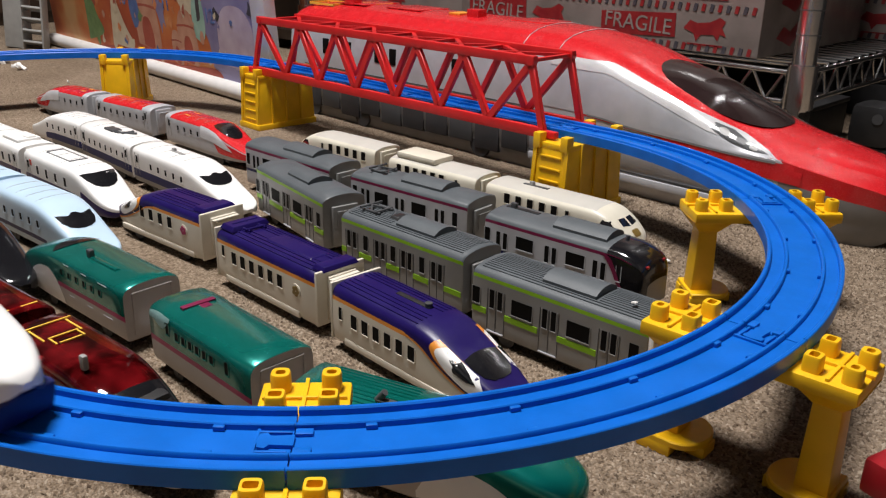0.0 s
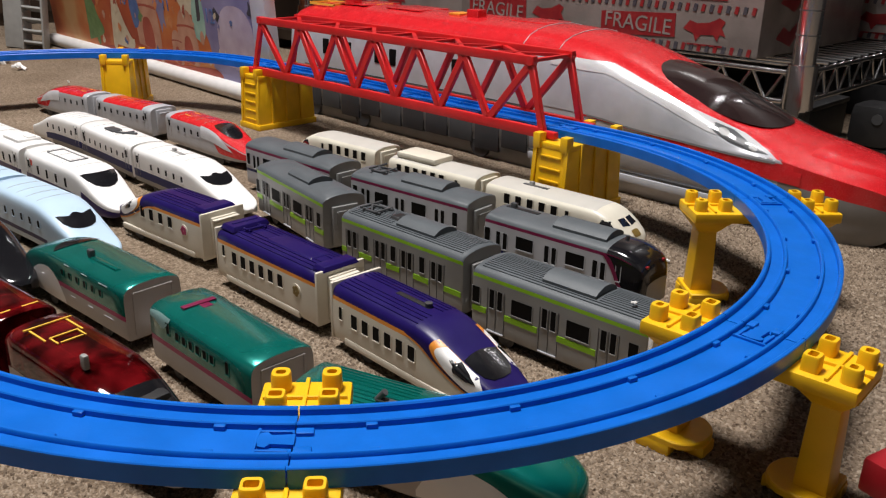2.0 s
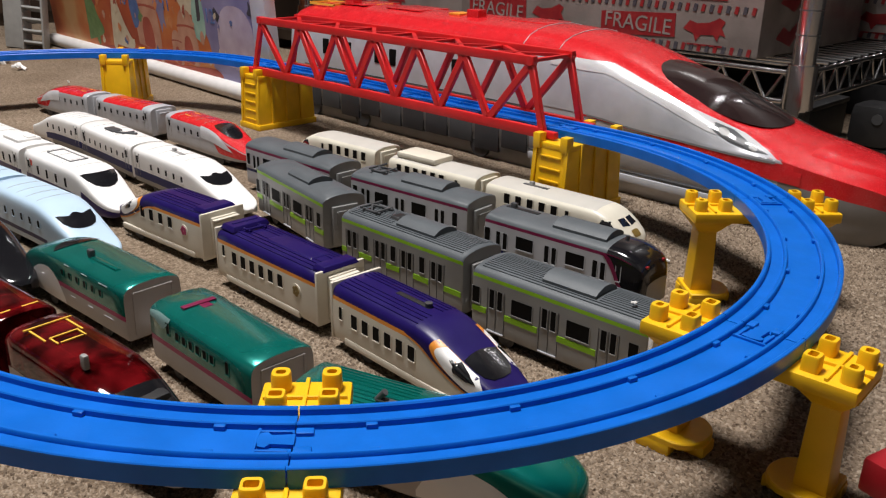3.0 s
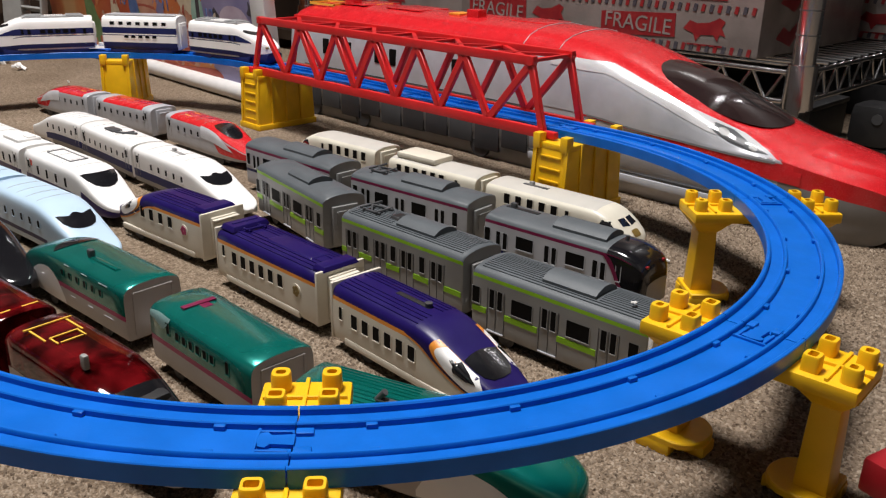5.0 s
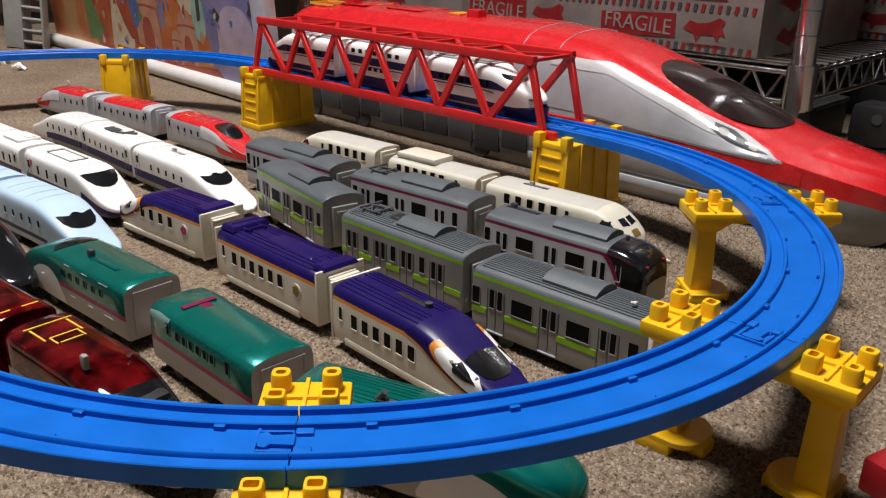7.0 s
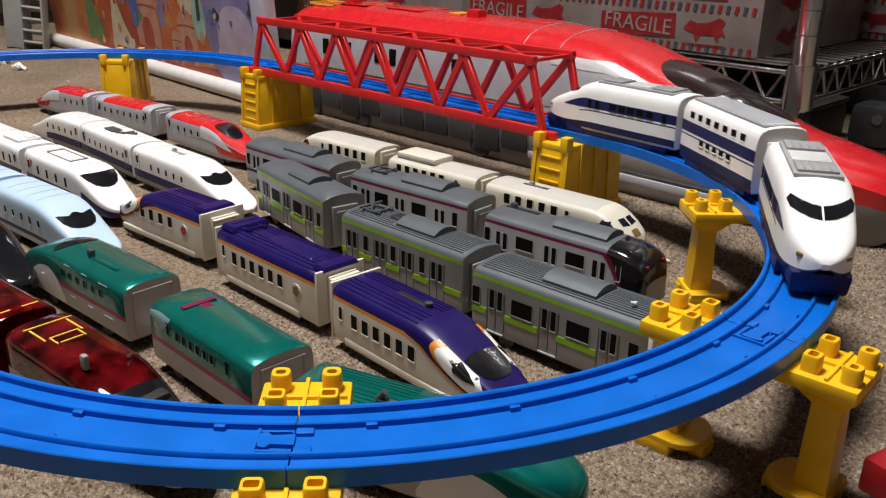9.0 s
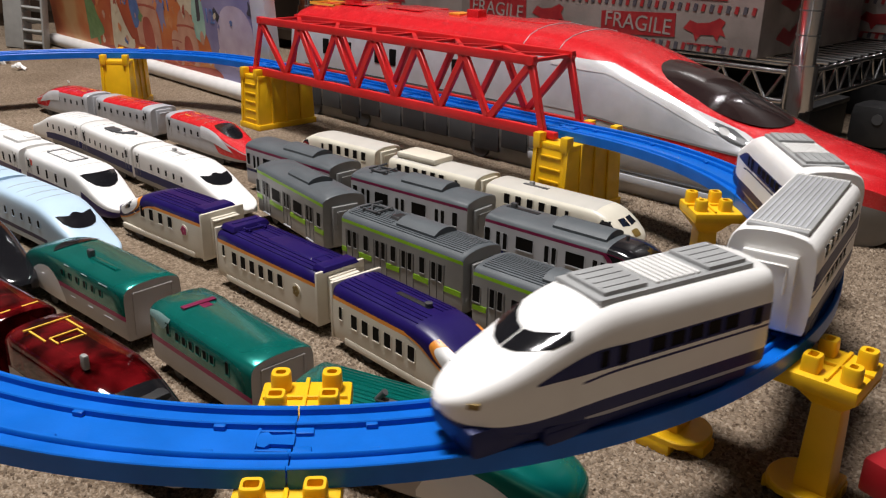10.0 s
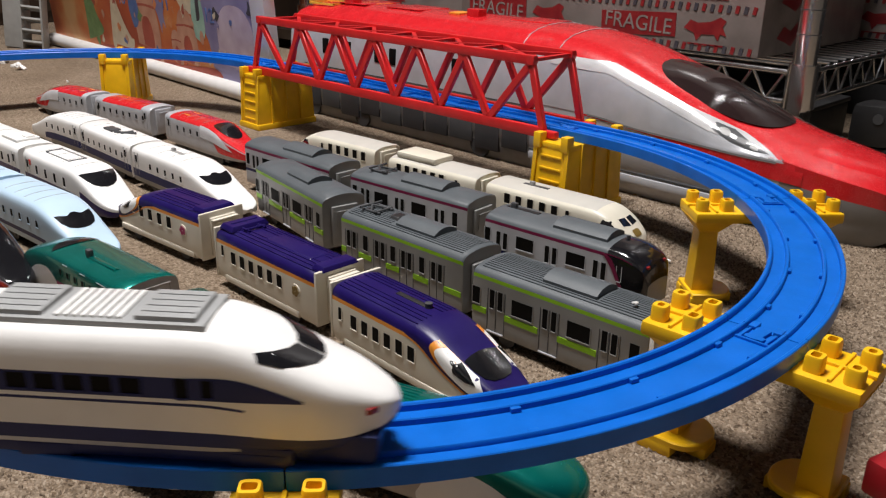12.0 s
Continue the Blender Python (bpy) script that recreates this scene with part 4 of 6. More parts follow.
def green_commuter():
    M = mats(body=(SILVER, "body", ""), lime=(LIME, "stripe", "lime green stripe"), roof=(GREY, "roof", "ribbed grey roof"), end=(SILVER, "end_panel", "silver end panel"))
    key = lambda band, u, x: "body" if band < 8 else ("lime" if band == 8 else "roof")
    for x, L, y, deg, kind in [(0.1530, 0.118, 0.0430, 2.5, "lead"), (0.0215, 0.117, 0.0455, 1.0, "mid"), (-0.1240, 0.116, 0.0615, -9.0, "tail")]:
        e = car("toy_train_car", flip(x, y, deg), "silver and lime toy commuter train car with grey roof", "toy train", "silver and lime commuter train", L, 0.0184, 0.0485, BOXY, key, M,
                None, 0, middle_windows() if kind == "mid" else lime_windows(), SILVER, UNDER, gangway=SILVER, rear_coupler=True)
        roof_curve(e, 0.004 if kind != "mid" else 0.008, 0.036, 0.0105, 0.0492, GREY)
        for k in range(7):
            for s in (-1, 1):
                yy = s * (0.0012 + 0.0021 * k)
                for x0, x1 in (((-L / 2 + 0.004, L / 2 - 0.004),) if abs(yy) > 0.0108 else ((-L / 2 + 0.004, -0.015), (0.024, L / 2 - 0.004))):
                    if kind == "tail":
                        continue
                    bm = box(bmesh.new(), ((x0 + x1) / 2, yy, top_z(e, 0.0, yy) + 0.0001), (x1 - x0, 0.0008, 0.0008), 0.0)
                    part("roof_rib", bm, GREY, e)
        if kind == "mid":
            pantograph(e, -0.040, 0.0490, DARK_GREY)
            roof_box(e, -0.018, 0.012, 0.010, 0.0480, 0.0024, MATT_BLACK)
        for x0, x1 in (((-0.0585, -0.0480), (-0.0340, -0.0100), (0.0037, 0.0292), (0.0450, 0.0585)) if kind != "mid" else ((-0.0395, -0.0265), (-0.0115, 0.0015), (0.0150, 0.0288), (0.0430, 0.0575), (-0.0580, -0.0530))):
            for s in (-1, 1):
                bm = box(bmesh.new(), ((x0 + x1) / 2, s * 0.0184, 0.0205), (x1 - x0, 0.0008, 0.0036), 0.0)
                part("lime_panel", bm, LIME, e)
        doors = (-0.0406, -0.0023, 0.0366) if kind != "mid" else (-0.0470, -0.0175, 0.0085, 0.0365)
        for x0 in doors:
            for s in (-1, 1):
                bm = box(bmesh.new(), (x0, s * 0.0185, 0.0086), (0.0125, 0.0016, 0.0009), 0.0002)
                part("door_step", bm, PALE_SILVER, e)
                bm = bmesh.new()
                for dx in (-0.0064, 0.0, 0.0064):
                    box(bm, (x0 + dx, s * 0.0184, 0.0225), (0.00035, 0.0006, 0.0270), 0.0)
                part("door_groove", bm, DARK_GREY, e)
        if kind == "lead":
            bm = bmesh.new()
            box(bm, (L / 2 + 0.001, 0, 0.026), (0.004, 0.0355, 0.034), 0.0014)
            part("front_mask", bm, WHITE, e, "white front frame")


def maroon_commuter():
    M = mats(body=(PALE_SILVER, "body", ""), red=(MAROON, "stripe", "maroon stripe under the roof"), blue=(NAVY_BAND, "lower_stripe", "thin dark blue stripe"), roof=(GREY, "roof", "plain grey roof"),
             end=(SILVER, "end_panel", "silver end panel"), face=(BLACK, "front_mask", "glossy black front"), edge=(MAROON, "front_edge", "maroon edge of the front"), chin=(PALE_SILVER, "chin", ""))

    def key(band, u, x):
        if u > 0.0 and band < 3:
            return "body"
        if u > (0.66 if band < 9 else 0.08):
            return "face"
        return {3: "blue"}.get(band, "body") if band < 8 else ("red" if band == 8 else "roof")

    for x, L, y, deg, kind in [(0.0935, 0.128, 0.1243, 3.5, "lead"), (-0.0560, 0.123, 0.1215, 5.0, "mid"), (-0.2020, 0.122, 0.1110, 2.0, "tail")]:
        e = car("toy_train_car", flip(x, y, deg), "silver toy commuter car with maroon stripes and grey roof", "toy train", "silver and maroon commuter train", L, 0.0180, 0.0475, BOXY, key, M,
                FLAT_NOSE if kind == "lead" else None, 0.030 if kind == "lead" else 0, maroon_windows(kind == "lead"), PALE_SILVER, UNDER, gangway=SILVER)
        roof_curve(e, 0.010, 0.042, 0.0110, 0.0482, GREY)
        if kind == "mid":
            pantograph(e, -0.040, 0.0480, DARK_GREY)
        if kind == "lead":
            sweep = line((0.0345, 0.0420), (0.0400, 0.0385), (0.0450, 0.0290), (0.0500, 0.0200), (0.0600, 0.0150))
            side_strip(e, np.linspace(0.0345, 0.0600, 16), sweep, lambda x: max(sweep(x) + 0.0002, skin_at(e, x)[2][2] * 0.875), BLACK, "front_mask", "glossy black front", 0.0003)
            side_strip(e, np.linspace(0.0315, 0.0600, 18), lambda x: sweep(x + 0.0006) - 0.0052 * min(1.0, (x - 0.0310) / 0.008), sweep, MAROON, "front_edge", "maroon edge of the front", 0.00035, rows=2)
            bm = box(bmesh.new(), (-0.046, 0.003, 0.0474), (0.028, 0.0040, 0.0010), 0.0003)
            part("switch_slot", bm, MATT_BLACK, e)
            bm = box(bmesh.new(), (-0.054, 0.003, 0.0492), (0.0046, 0.0034, 0.0040), 0.0008)
            part("switch_knob", bm, DARK_GREY, e)
            bm = rod(bmesh.new(), (0.038, 0.004, 0.047), (0.038, 0.004, 0.0492), 0.0014, 10)
            part("roof_button", bm, DARK_GREY, e)
            for s in (-1, 1):
                bm = box(bmesh.new(), (0.0600, s * 0.0105, 0.037), (0.005, 0.0028, 0.0018), 0.0005)
                part("tail_lamp", bm, TAIL_RED, e)


def cream_train():
    M = mats(body=(CREAM, "body", ""), roof=(CREAM_ROOF, "roof", "pale grey roof"), end=(CREAM, "end_panel", ""), glass=(BLACK, "windshield", "black cab windows"))

    def key(band, u, x):
        return "roof" if band >= 12 and u < 0.2 else "body"

    for x, L, y, deg, kind in [(0.034, 0.136, 0.1940, 3.0, "lead"), (-0.0975, 0.101, 0.1880, 4.0, "mid"), (-0.2350, 0.120, 0.1870, 184, "tail")]:
        nose = None if kind == "mid" else BLUNT_NOSE
        e = car("toy_train_car", flip(x, y, deg), "cream plastic toy express train " + ("nose car" if nose else "middle car"), "toy train", "cream express train", L, 0.0180, 0.0465, ROUND, key, M,
                nose, 0.040 if nose else 0, (evenly(-0.0454, 0.0005, 5, 0.635, 0.0058, 0.0080) + [(0.0125, 0.63, 0.0034, 0.0062)] if nose else evenly(-0.0369, 0.0136, 6, 0.65, 0.0056, 0.0080) + [(0.0301, 0.65, 0.0030, 0.0056)]), CREAM, NAVY if kind == "lead" else CREAM, gangway=CREAM)
        if kind == "mid":
            bm = box(bmesh.new(), (-0.022, 0, 0.0478), (0.046, 0.026, 0.0055), 0.0022)
            part("roof_box", bm, CREAM, e)
            bm = bmesh.new()
            for k in range(6):
                a = 0.9 * k
                box(bm, (-0.022 + 0.008 * math.cos(a), 0.005 * math.sin(a * 1.7), 0.0507), (0.006, 0.0012, 0.0004), 0, Matrix.Rotation(a, 4, "Z"))
            part("moulded_mark", bm, CREAM_ROOF, e)
        if nose:
            n0 = L / 2 - 0.040
            side_patch(e, [(n0 + 0.0150, 0.0352), (n0 + 0.0210, 0.0348), (n0 + 0.0255, 0.0300), (n0 + 0.0125, 0.0300)], BLACK, "cab_window")
            for k in (-1, 1):
                top_patch(e, [(n0 + 0.0238, k * 0.0010), (n0 + 0.0300, k * 0.0010), (n0 + 0.0285, k * 0.0092), (n0 + 0.0230, k * 0.0084)], BLACK, "windshield")
        if kind == "lead":
            bm = box(bmesh.new(), (-0.030, 0.0, 0.0465), (0.024, 0.0036, 0.0012), 0.0003)
            part("switch_slot", bm, DARK_GREY, e)
            bm = box(bmesh.new(), (-0.034, 0.0, 0.0482), (0.004, 0.003, 0.004), 0.0006)
            part("switch_knob", bm, OFF_GREY, e)
            top_patch(e, oval(0.0628, 0, 0.0022, 0.0044, 5), OLD_GOLD, "nose_emblem", "gold nose emblem")


OLD_GOLD = plastic("dull_gold_print", (0.20, 0.13, 0.03), 0.4)
CREAM_ROOF = plastic("pale_grey_cream_roof", (0.52, 0.5, 0.45), 0.45, wear=0.06)


SPIKED_PANE = [(0.0110, 0.0), (0.0102, 0.0050), (0.0074, 0.0096), (0.0015, 0.0126), (-0.0070, 0.0136), (-0.0058, 0.0110), (-0.0036, 0.0080), (-0.0036, 0.0045), (-0.0058, 0.0018), (-0.0060, 0.0)]
LENS_PANE = [(0.0110, 0.0), (0.0098, 0.0055), (0.0062, 0.0102), (-0.0006, 0.0136), (-0.0090, 0.0153), (-0.0082, 0.0120), (-0.0066, 0.0070), (-0.0060, 0.0)]
LONG_PANE = [(0.0190, 0.0), (0.0170, 0.0050), (0.0110, 0.0090), (0.0020, 0.0112), (-0.0080, 0.0116), (-0.0125, 0.0095), (-0.0135, 0.0050), (-0.0138, 0.0)]


def bullet(label, group, cars, M, key, half, roof, nose, nose_len, sill, win, glass, extras=None, under=UNDER, gang=None):
    """A row of parked bullet-train cars: (x, length, y, heading, kind)."""
    for x, L, y, deg, kind in cars:
        n = None if kind == "mid" else nose
        ws = evenly(-0.048, 0.006 if n else 0.042, win[0] if n else win[0] + 3, win[1], win[2], win[3])
        e = car("toy_train_car", flip(x, y, deg), label.format("nose car" if n else "middle car"), "toy train", group, L, half, roof, ROUND, key, M, n, nose_len if n else 0, ws, sill, under, gangway=gang or sill)
        for s in (-1, 1):
            for dx in ((-L / 2 + 0.009,) if n else (-L / 2 + 0.009, L / 2 - 0.009)):
                side = side_y(e, dx, 0.028) - 0.0001
                bm = bmesh.new()
                for k in (-0.0032, 0.0032):
                    box(bm, (dx + k, s * side, 0.0245), (0.00035, 0.0006, 0.0200), 0)
                part("door_groove", bm, OFF_GREY, e)
                # dark box painted as the shaded opening of the door window
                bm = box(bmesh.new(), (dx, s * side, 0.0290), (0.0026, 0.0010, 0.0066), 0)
                part("door_window", bm, HOLE_SHADE, e)
        for dx in np.linspace(-L / 2 + 0.022, L / 2 - (nose_len if n else 0.022), 4):
            yy = np.linspace(-half * 0.72, half * 0.72, 9)
            bm = bmesh.new()
            for y0, y1 in zip(yy, yy[1:]):
                beam(bm, (dx, y0, top_z(e, dx, y0) + 0.00002), (dx, y1, top_z(e, dx, y1) + 0.00002), 0.0005, 0.0003)
            part("roof_seam", bm, OFF_GREY, e)
        if n:
            at, half_pane = glass
            top_patch(e, mirrored([(L / 2 - nose_len + at + px, py) for px, py in half_pane]), BLACK, "windshield", "glossy black windshield", 0.0004)
        if extras:
            extras(e, kind, L)


FLASH = plastic("pale_flash_paint", (0.66, 0.67, 0.70), 0.3)


def white_trains():
    M = mats(body=(WHITE, "body", ""), stripe=(NAVY, "stripe", "dark blue stripe"), end=(WHITE, "end_panel", ""), glass=(BLACK, "windshield", "glossy black windshield"), under=(OFF_GREY, "lower_body", "grey lower body"))

    def key(band, u, x):
        if band in (2, 3) and u < 0.35:
            return "stripe"
        return "under" if band < 2 and u < 0.2 else "body"

    def extras(e, kind, L):
        bm = bmesh.new()
        if kind == "mid":
            box(bm, (-0.008, -0.004, 0.0450), (0.020, 0.010, 0.0022), 0.0006)
            rod(bm, (0.006, -0.008, 0.0453), (0.028, 0.004, 0.0459), 0.0011, 8)
            rod(bm, (0.016, -0.006, 0.0453), (0.018, 0.006, 0.0459), 0.0011, 8)
            part("pantograph", bm, DARK_GREY, e)
        elif kind == "lead":
            box(bm, (-0.030, 0.0, 0.0444), (0.022, 0.0034, 0.0012), 0.0003)
            box(bm, (-0.036, 0.0, 0.0456), (0.004, 0.003, 0.004), 0.0006)
            part("switch_slot", bm, OFF_GREY, e)
        else:
            bm.free()

    bullet("white toy bullet train {} with a dark blue stripe", "white and blue bullet train",
           [(-0.2560, 0.166, 0.0360, 1.0, "lead"), (-0.4035, 0.117, 0.0365, -1.0, "mid"), (-0.5350, 0.135, 0.0340, 184, "tail")], M, key, 0.0182, 0.0445, DUCK_NOSE, 0.085, WHITE, (5, 0.50, 0.0036, 0.0052), (0.0375, SPIKED_PANE), extras)

    M2 = mats(body=(WHITE, "body", ""), low=(DEEP_PURPLE, "lower_body", "deep purple lower body"), end=(WHITE, "end_panel", ""), glass=(BLACK, "windshield", "glossy black windshield"))

    def key2(band, u, x):
        return "low" if band < 4 + (2 if 0.3 < u else 0) else "body"

    def extras2(e, kind, L):
        bm = bmesh.new()
        if kind == "lead":
            for s in (-1, 1):
                box(bm, (-0.026, s * 0.0075, 0.0449), (0.046, 0.0012, 0.0008), 0.0)
            for x in (-0.049, -0.003):
                box(bm, (x, 0, 0.0455), (0.0014, 0.015, 0.0008), 0.0)
            part("roof_outline", bm, DARK_GREY, e)
            for s in (-1, 1):
                b2 = box(bmesh.new(), (-0.0615, s * 0.0183, 0.031), (0.004, 0.0008, 0.005), 0.0)
                part("red_mark", b2, SCARLET, e)
        else:
            box(bm, (0.030, 0, 0.0458), (0.034, 0.022, 0.003), 0.001)
            box(bm, (0.040, 0.003, 0.0475), (0.012, 0.008, 0.003), 0.001)
            part("roof_equipment", bm, WHITE, e)

    bullet("white toy bullet train {} with a deep purple base", "white and purple bullet train",
           [(-0.3120, 0.152, -0.0420, 2.5, "lead"), (-0.4600, 0.124, -0.0500, 3.0, "mid")], M2, key2, 0.0184, 0.0455, DUCK_NOSE, 0.062, WHITE, (4, 0.50, 0.0044, 0.0078), (0.0230, LENS_PANE), extras2, NAVY)

    M3 = mats(body=(SKY, "body", ""), end=(SKY, "end_panel", ""), glass=(BLACK, "windshield", "glossy black windshield"), line=(NAVY_BAND, "stripe", "thin dark blue line"), lamp=(SCARLET, "head_lamp", ""))

    def key3(band, u, x):
        return "line" if band == 2 and u < 0.25 else "body"

    bullet("pale blue toy bullet train {}", "pale blue bullet train",
           [(-0.2220, 0.148, -0.0990, 5.0, "lead"), (-0.3650, 0.122, -0.1130, 6.0, "mid")], M3, key3, 0.0186, 0.0455, DUCK_NOSE, 0.078, SKY, (5, 0.47, 0.0036, 0.0054), (0.0345, SPIKED_PANE))

    M4 = mats(body=(PALE_SILVER, "body", ""), roof=(SCARLET, "roof", "glossy red roof"), end=(PALE_SILVER, "end_panel", ""), glass=(BLACK, "windshield", "glossy black windshield"), wing=(WHITE, "nose_flash", "white flash along the nose"))

    def key4(band, u, x):
        if x < -0.062 or (u < -0.9 and abs(x) > 0.046):
            return "body"
        return "roof" if band >= 10 else "body"

    def extras4(e, kind, L):
        if kind != "mid":
            n0 = L / 2 - 0.078
            roofline = lambda x: skin_at(e, x)[2][1] + (skin_at(e, x)[2][2] - skin_at(e, x)[2][1]) * 0.80
            under = line((n0 + 0.020, 0.0150), (n0 + 0.040, 0.0118), (L / 2 - 0.003, 0.0105))
            side_strip(e, np.linspace(n0 + 0.010, L / 2 - 0.003, 22), lambda x: max(skin_at(e, x)[2][1] + 0.0006, min(roofline(x), under(x) + 0.0200 * max(0.0, 1 - (x - n0 - 0.010) / 0.022))), lambda x: max(roofline(x), skin_at(e, x)[2][1] + 0.0008), SCARLET, "nose_side", "glossy red side of the nose", 0.00015)
            high = line((n0, 0.0375), (n0 + 0.014, 0.0365), (n0 + 0.028, 0.0320), (n0 + 0.042, 0.0245), (n0 + 0.054, 0.0165))
            side_strip(e, np.linspace(n0, n0 + 0.054, 18), line((n0, 0.0240), (n0 + 0.020, 0.0225), (n0 + 0.040, 0.0185), (n0 + 0.054, 0.0163)), lambda x: min(high(x), roofline(x)), FLASH, "nose_flash", "pale flash along the nose", 0.0004)
            bm = bmesh.new()
            for s in (-1, 1):
                box(bm, (-0.046, s * 0.006, 0.0433), (0.012, 0.0012, 0.0008), 0.0)
            part("roof_marking", bm, GOLD, e)

    bullet("red and silver toy bullet train {}", "red and silver bullet train",
           [(-0.3860, 0.152, 0.1330, 1.0, "lead"), (-0.5480, 0.110, 0.1210, 8.0, "mid"), (-0.6880, 0.140, 0.1000, 188, "tail")], M4, key4, 0.0178, 0.0435, LONG_NOSE, 0.078, PALE_SILVER, (5, 0.52, 0.0036, 0.0052), (0.0275, LONG_PANE), extras4)


def dark_trains():
    M = mats(body=(PALE_GREY, "body", "grey lower body"), roof=(CLEAR_RED, "upper_body", "see-through dark red shell"), end=(CLEAR_RED, "end_panel", ""), glass=(BLACK, "windshield", "black nose top"), nose=(WHITE, "nose_panel", "white nose edge"))

    def key(band, u, x):
        if 0.38 < u and band >= 9:
            return "glass"
        if 0.2 < u and band in (4, 5):
            return "nose"
        return "body" if band < 5 else "roof"

    for x, L, y, deg, kind in [(0.0570, 0.138, -0.1850, 5.0, "lead"), (-0.0840, 0.118, -0.2000, 6.0, "mid")]:
        n = LONG_NOSE if kind == "lead" else None
        e = car("toy_train_car", flip(x, y, deg), "dark see-through red toy bullet train car with gold outlines", "toy train", "dark red bullet train", L, 0.0184, 0.0485, ROUND, key, M, n, 0.082 if n else 0,
                (), PALE_GREY, UNDER, gangway=None)
        bm = bmesh.new()
        box(bm, (-0.012, 0, 0.0225), (L * 0.62, 0.026, 0.024), 0.003)
        rod(bm, (-0.014, -0.012, 0.034), (-0.014, 0.012, 0.034), 0.005, 14)
        rod(bm, (-0.045, -0.008, 0.034), (-0.005, -0.008, 0.034), 0.004, 12)
        part("motor_block", bm, MATT_BLACK, e)
        bm = bmesh.new()
        if kind == "lead":
            for s in (-1, 1):
                box(bm, (-0.050, s * 0.0095, 0.0478), (0.017, 0.0010, 0.0007), 0)
                box(bm, (-0.0375, s * 0.0070, 0.0483), (0.008, 0.0009, 0.0007), 0)
            for xx, w in ((-0.0585, 0.031), (-0.0415, 0.019), (-0.0335, 0.014)):
                box(bm, (xx, 0, 0.0486), (0.0010, w * 0.8, 0.0007), 0)
            part("gold_outline", bm, GOLD, e, "gold painted outline")
            bm = box(bmesh.new(), (-0.002, -0.0100, 0.0482), (0.0042, 0.0030, 0.0075), 0.0012)
            part("switch_lever", bm, OFF_GREY, e, "grey switch lever")
        else:
            box(bm, (0.052, 0, 0.0488), (0.0012, 0.024, 0.0007), 0)
            part("gold_outline", bm, GOLD, e, "gold painted outline")
    M5 = mats(body=(BLACK, "body", ""), roof=(BLACK, "upper_body", ""), end=(BLACK, "end_panel", ""), mark=(SCARLET, "red_mark", "red flash"))
    key5 = lambda band, u, x: "mark" if band in (8, 9) and 0.12 < u < 0.42 else "body"
    car("toy_train_car", flip(-0.1980, -0.1640, 5), "glossy black toy bullet train car with red marks", "toy train", "black bullet train", 0.138, 0.0186, 0.0485, ROUND, key5, M5, LONG_NOSE, 0.08, (), BLACK)


purple_express()
teal_train()
green_commuter()
maroon_commuter()
cream_train()
white_trains()
dark_trains()


def settle_roof_fittings():
    """Fittings sit down on the low rounded roofs."""
    fittings = {"pantograph", "roof_unit", "switch_slot", "switch_knob", "switch_lever", "roof_outline", "roof_equipment", "roof_marking", "roof_box", "moulded_mark", "gold_outline"}
    for name, (stations, levels, _) in SKIN.items():
        if levels is ROUND:
            car_roof = stations[2][2] + (stations[2][3] - stations[2][2]) * LOW_ROOF
            for ob in bpy.data.objects[name].children:
                if ob.name.split(".")[0] in fittings:
                    low_point = min(v.co.z for v in ob.data.vertices)
                    ob.location.z = car_roof - low_point - (0.0008 if low_point > car_roof else 0.0004)


settle_roof_fittings()


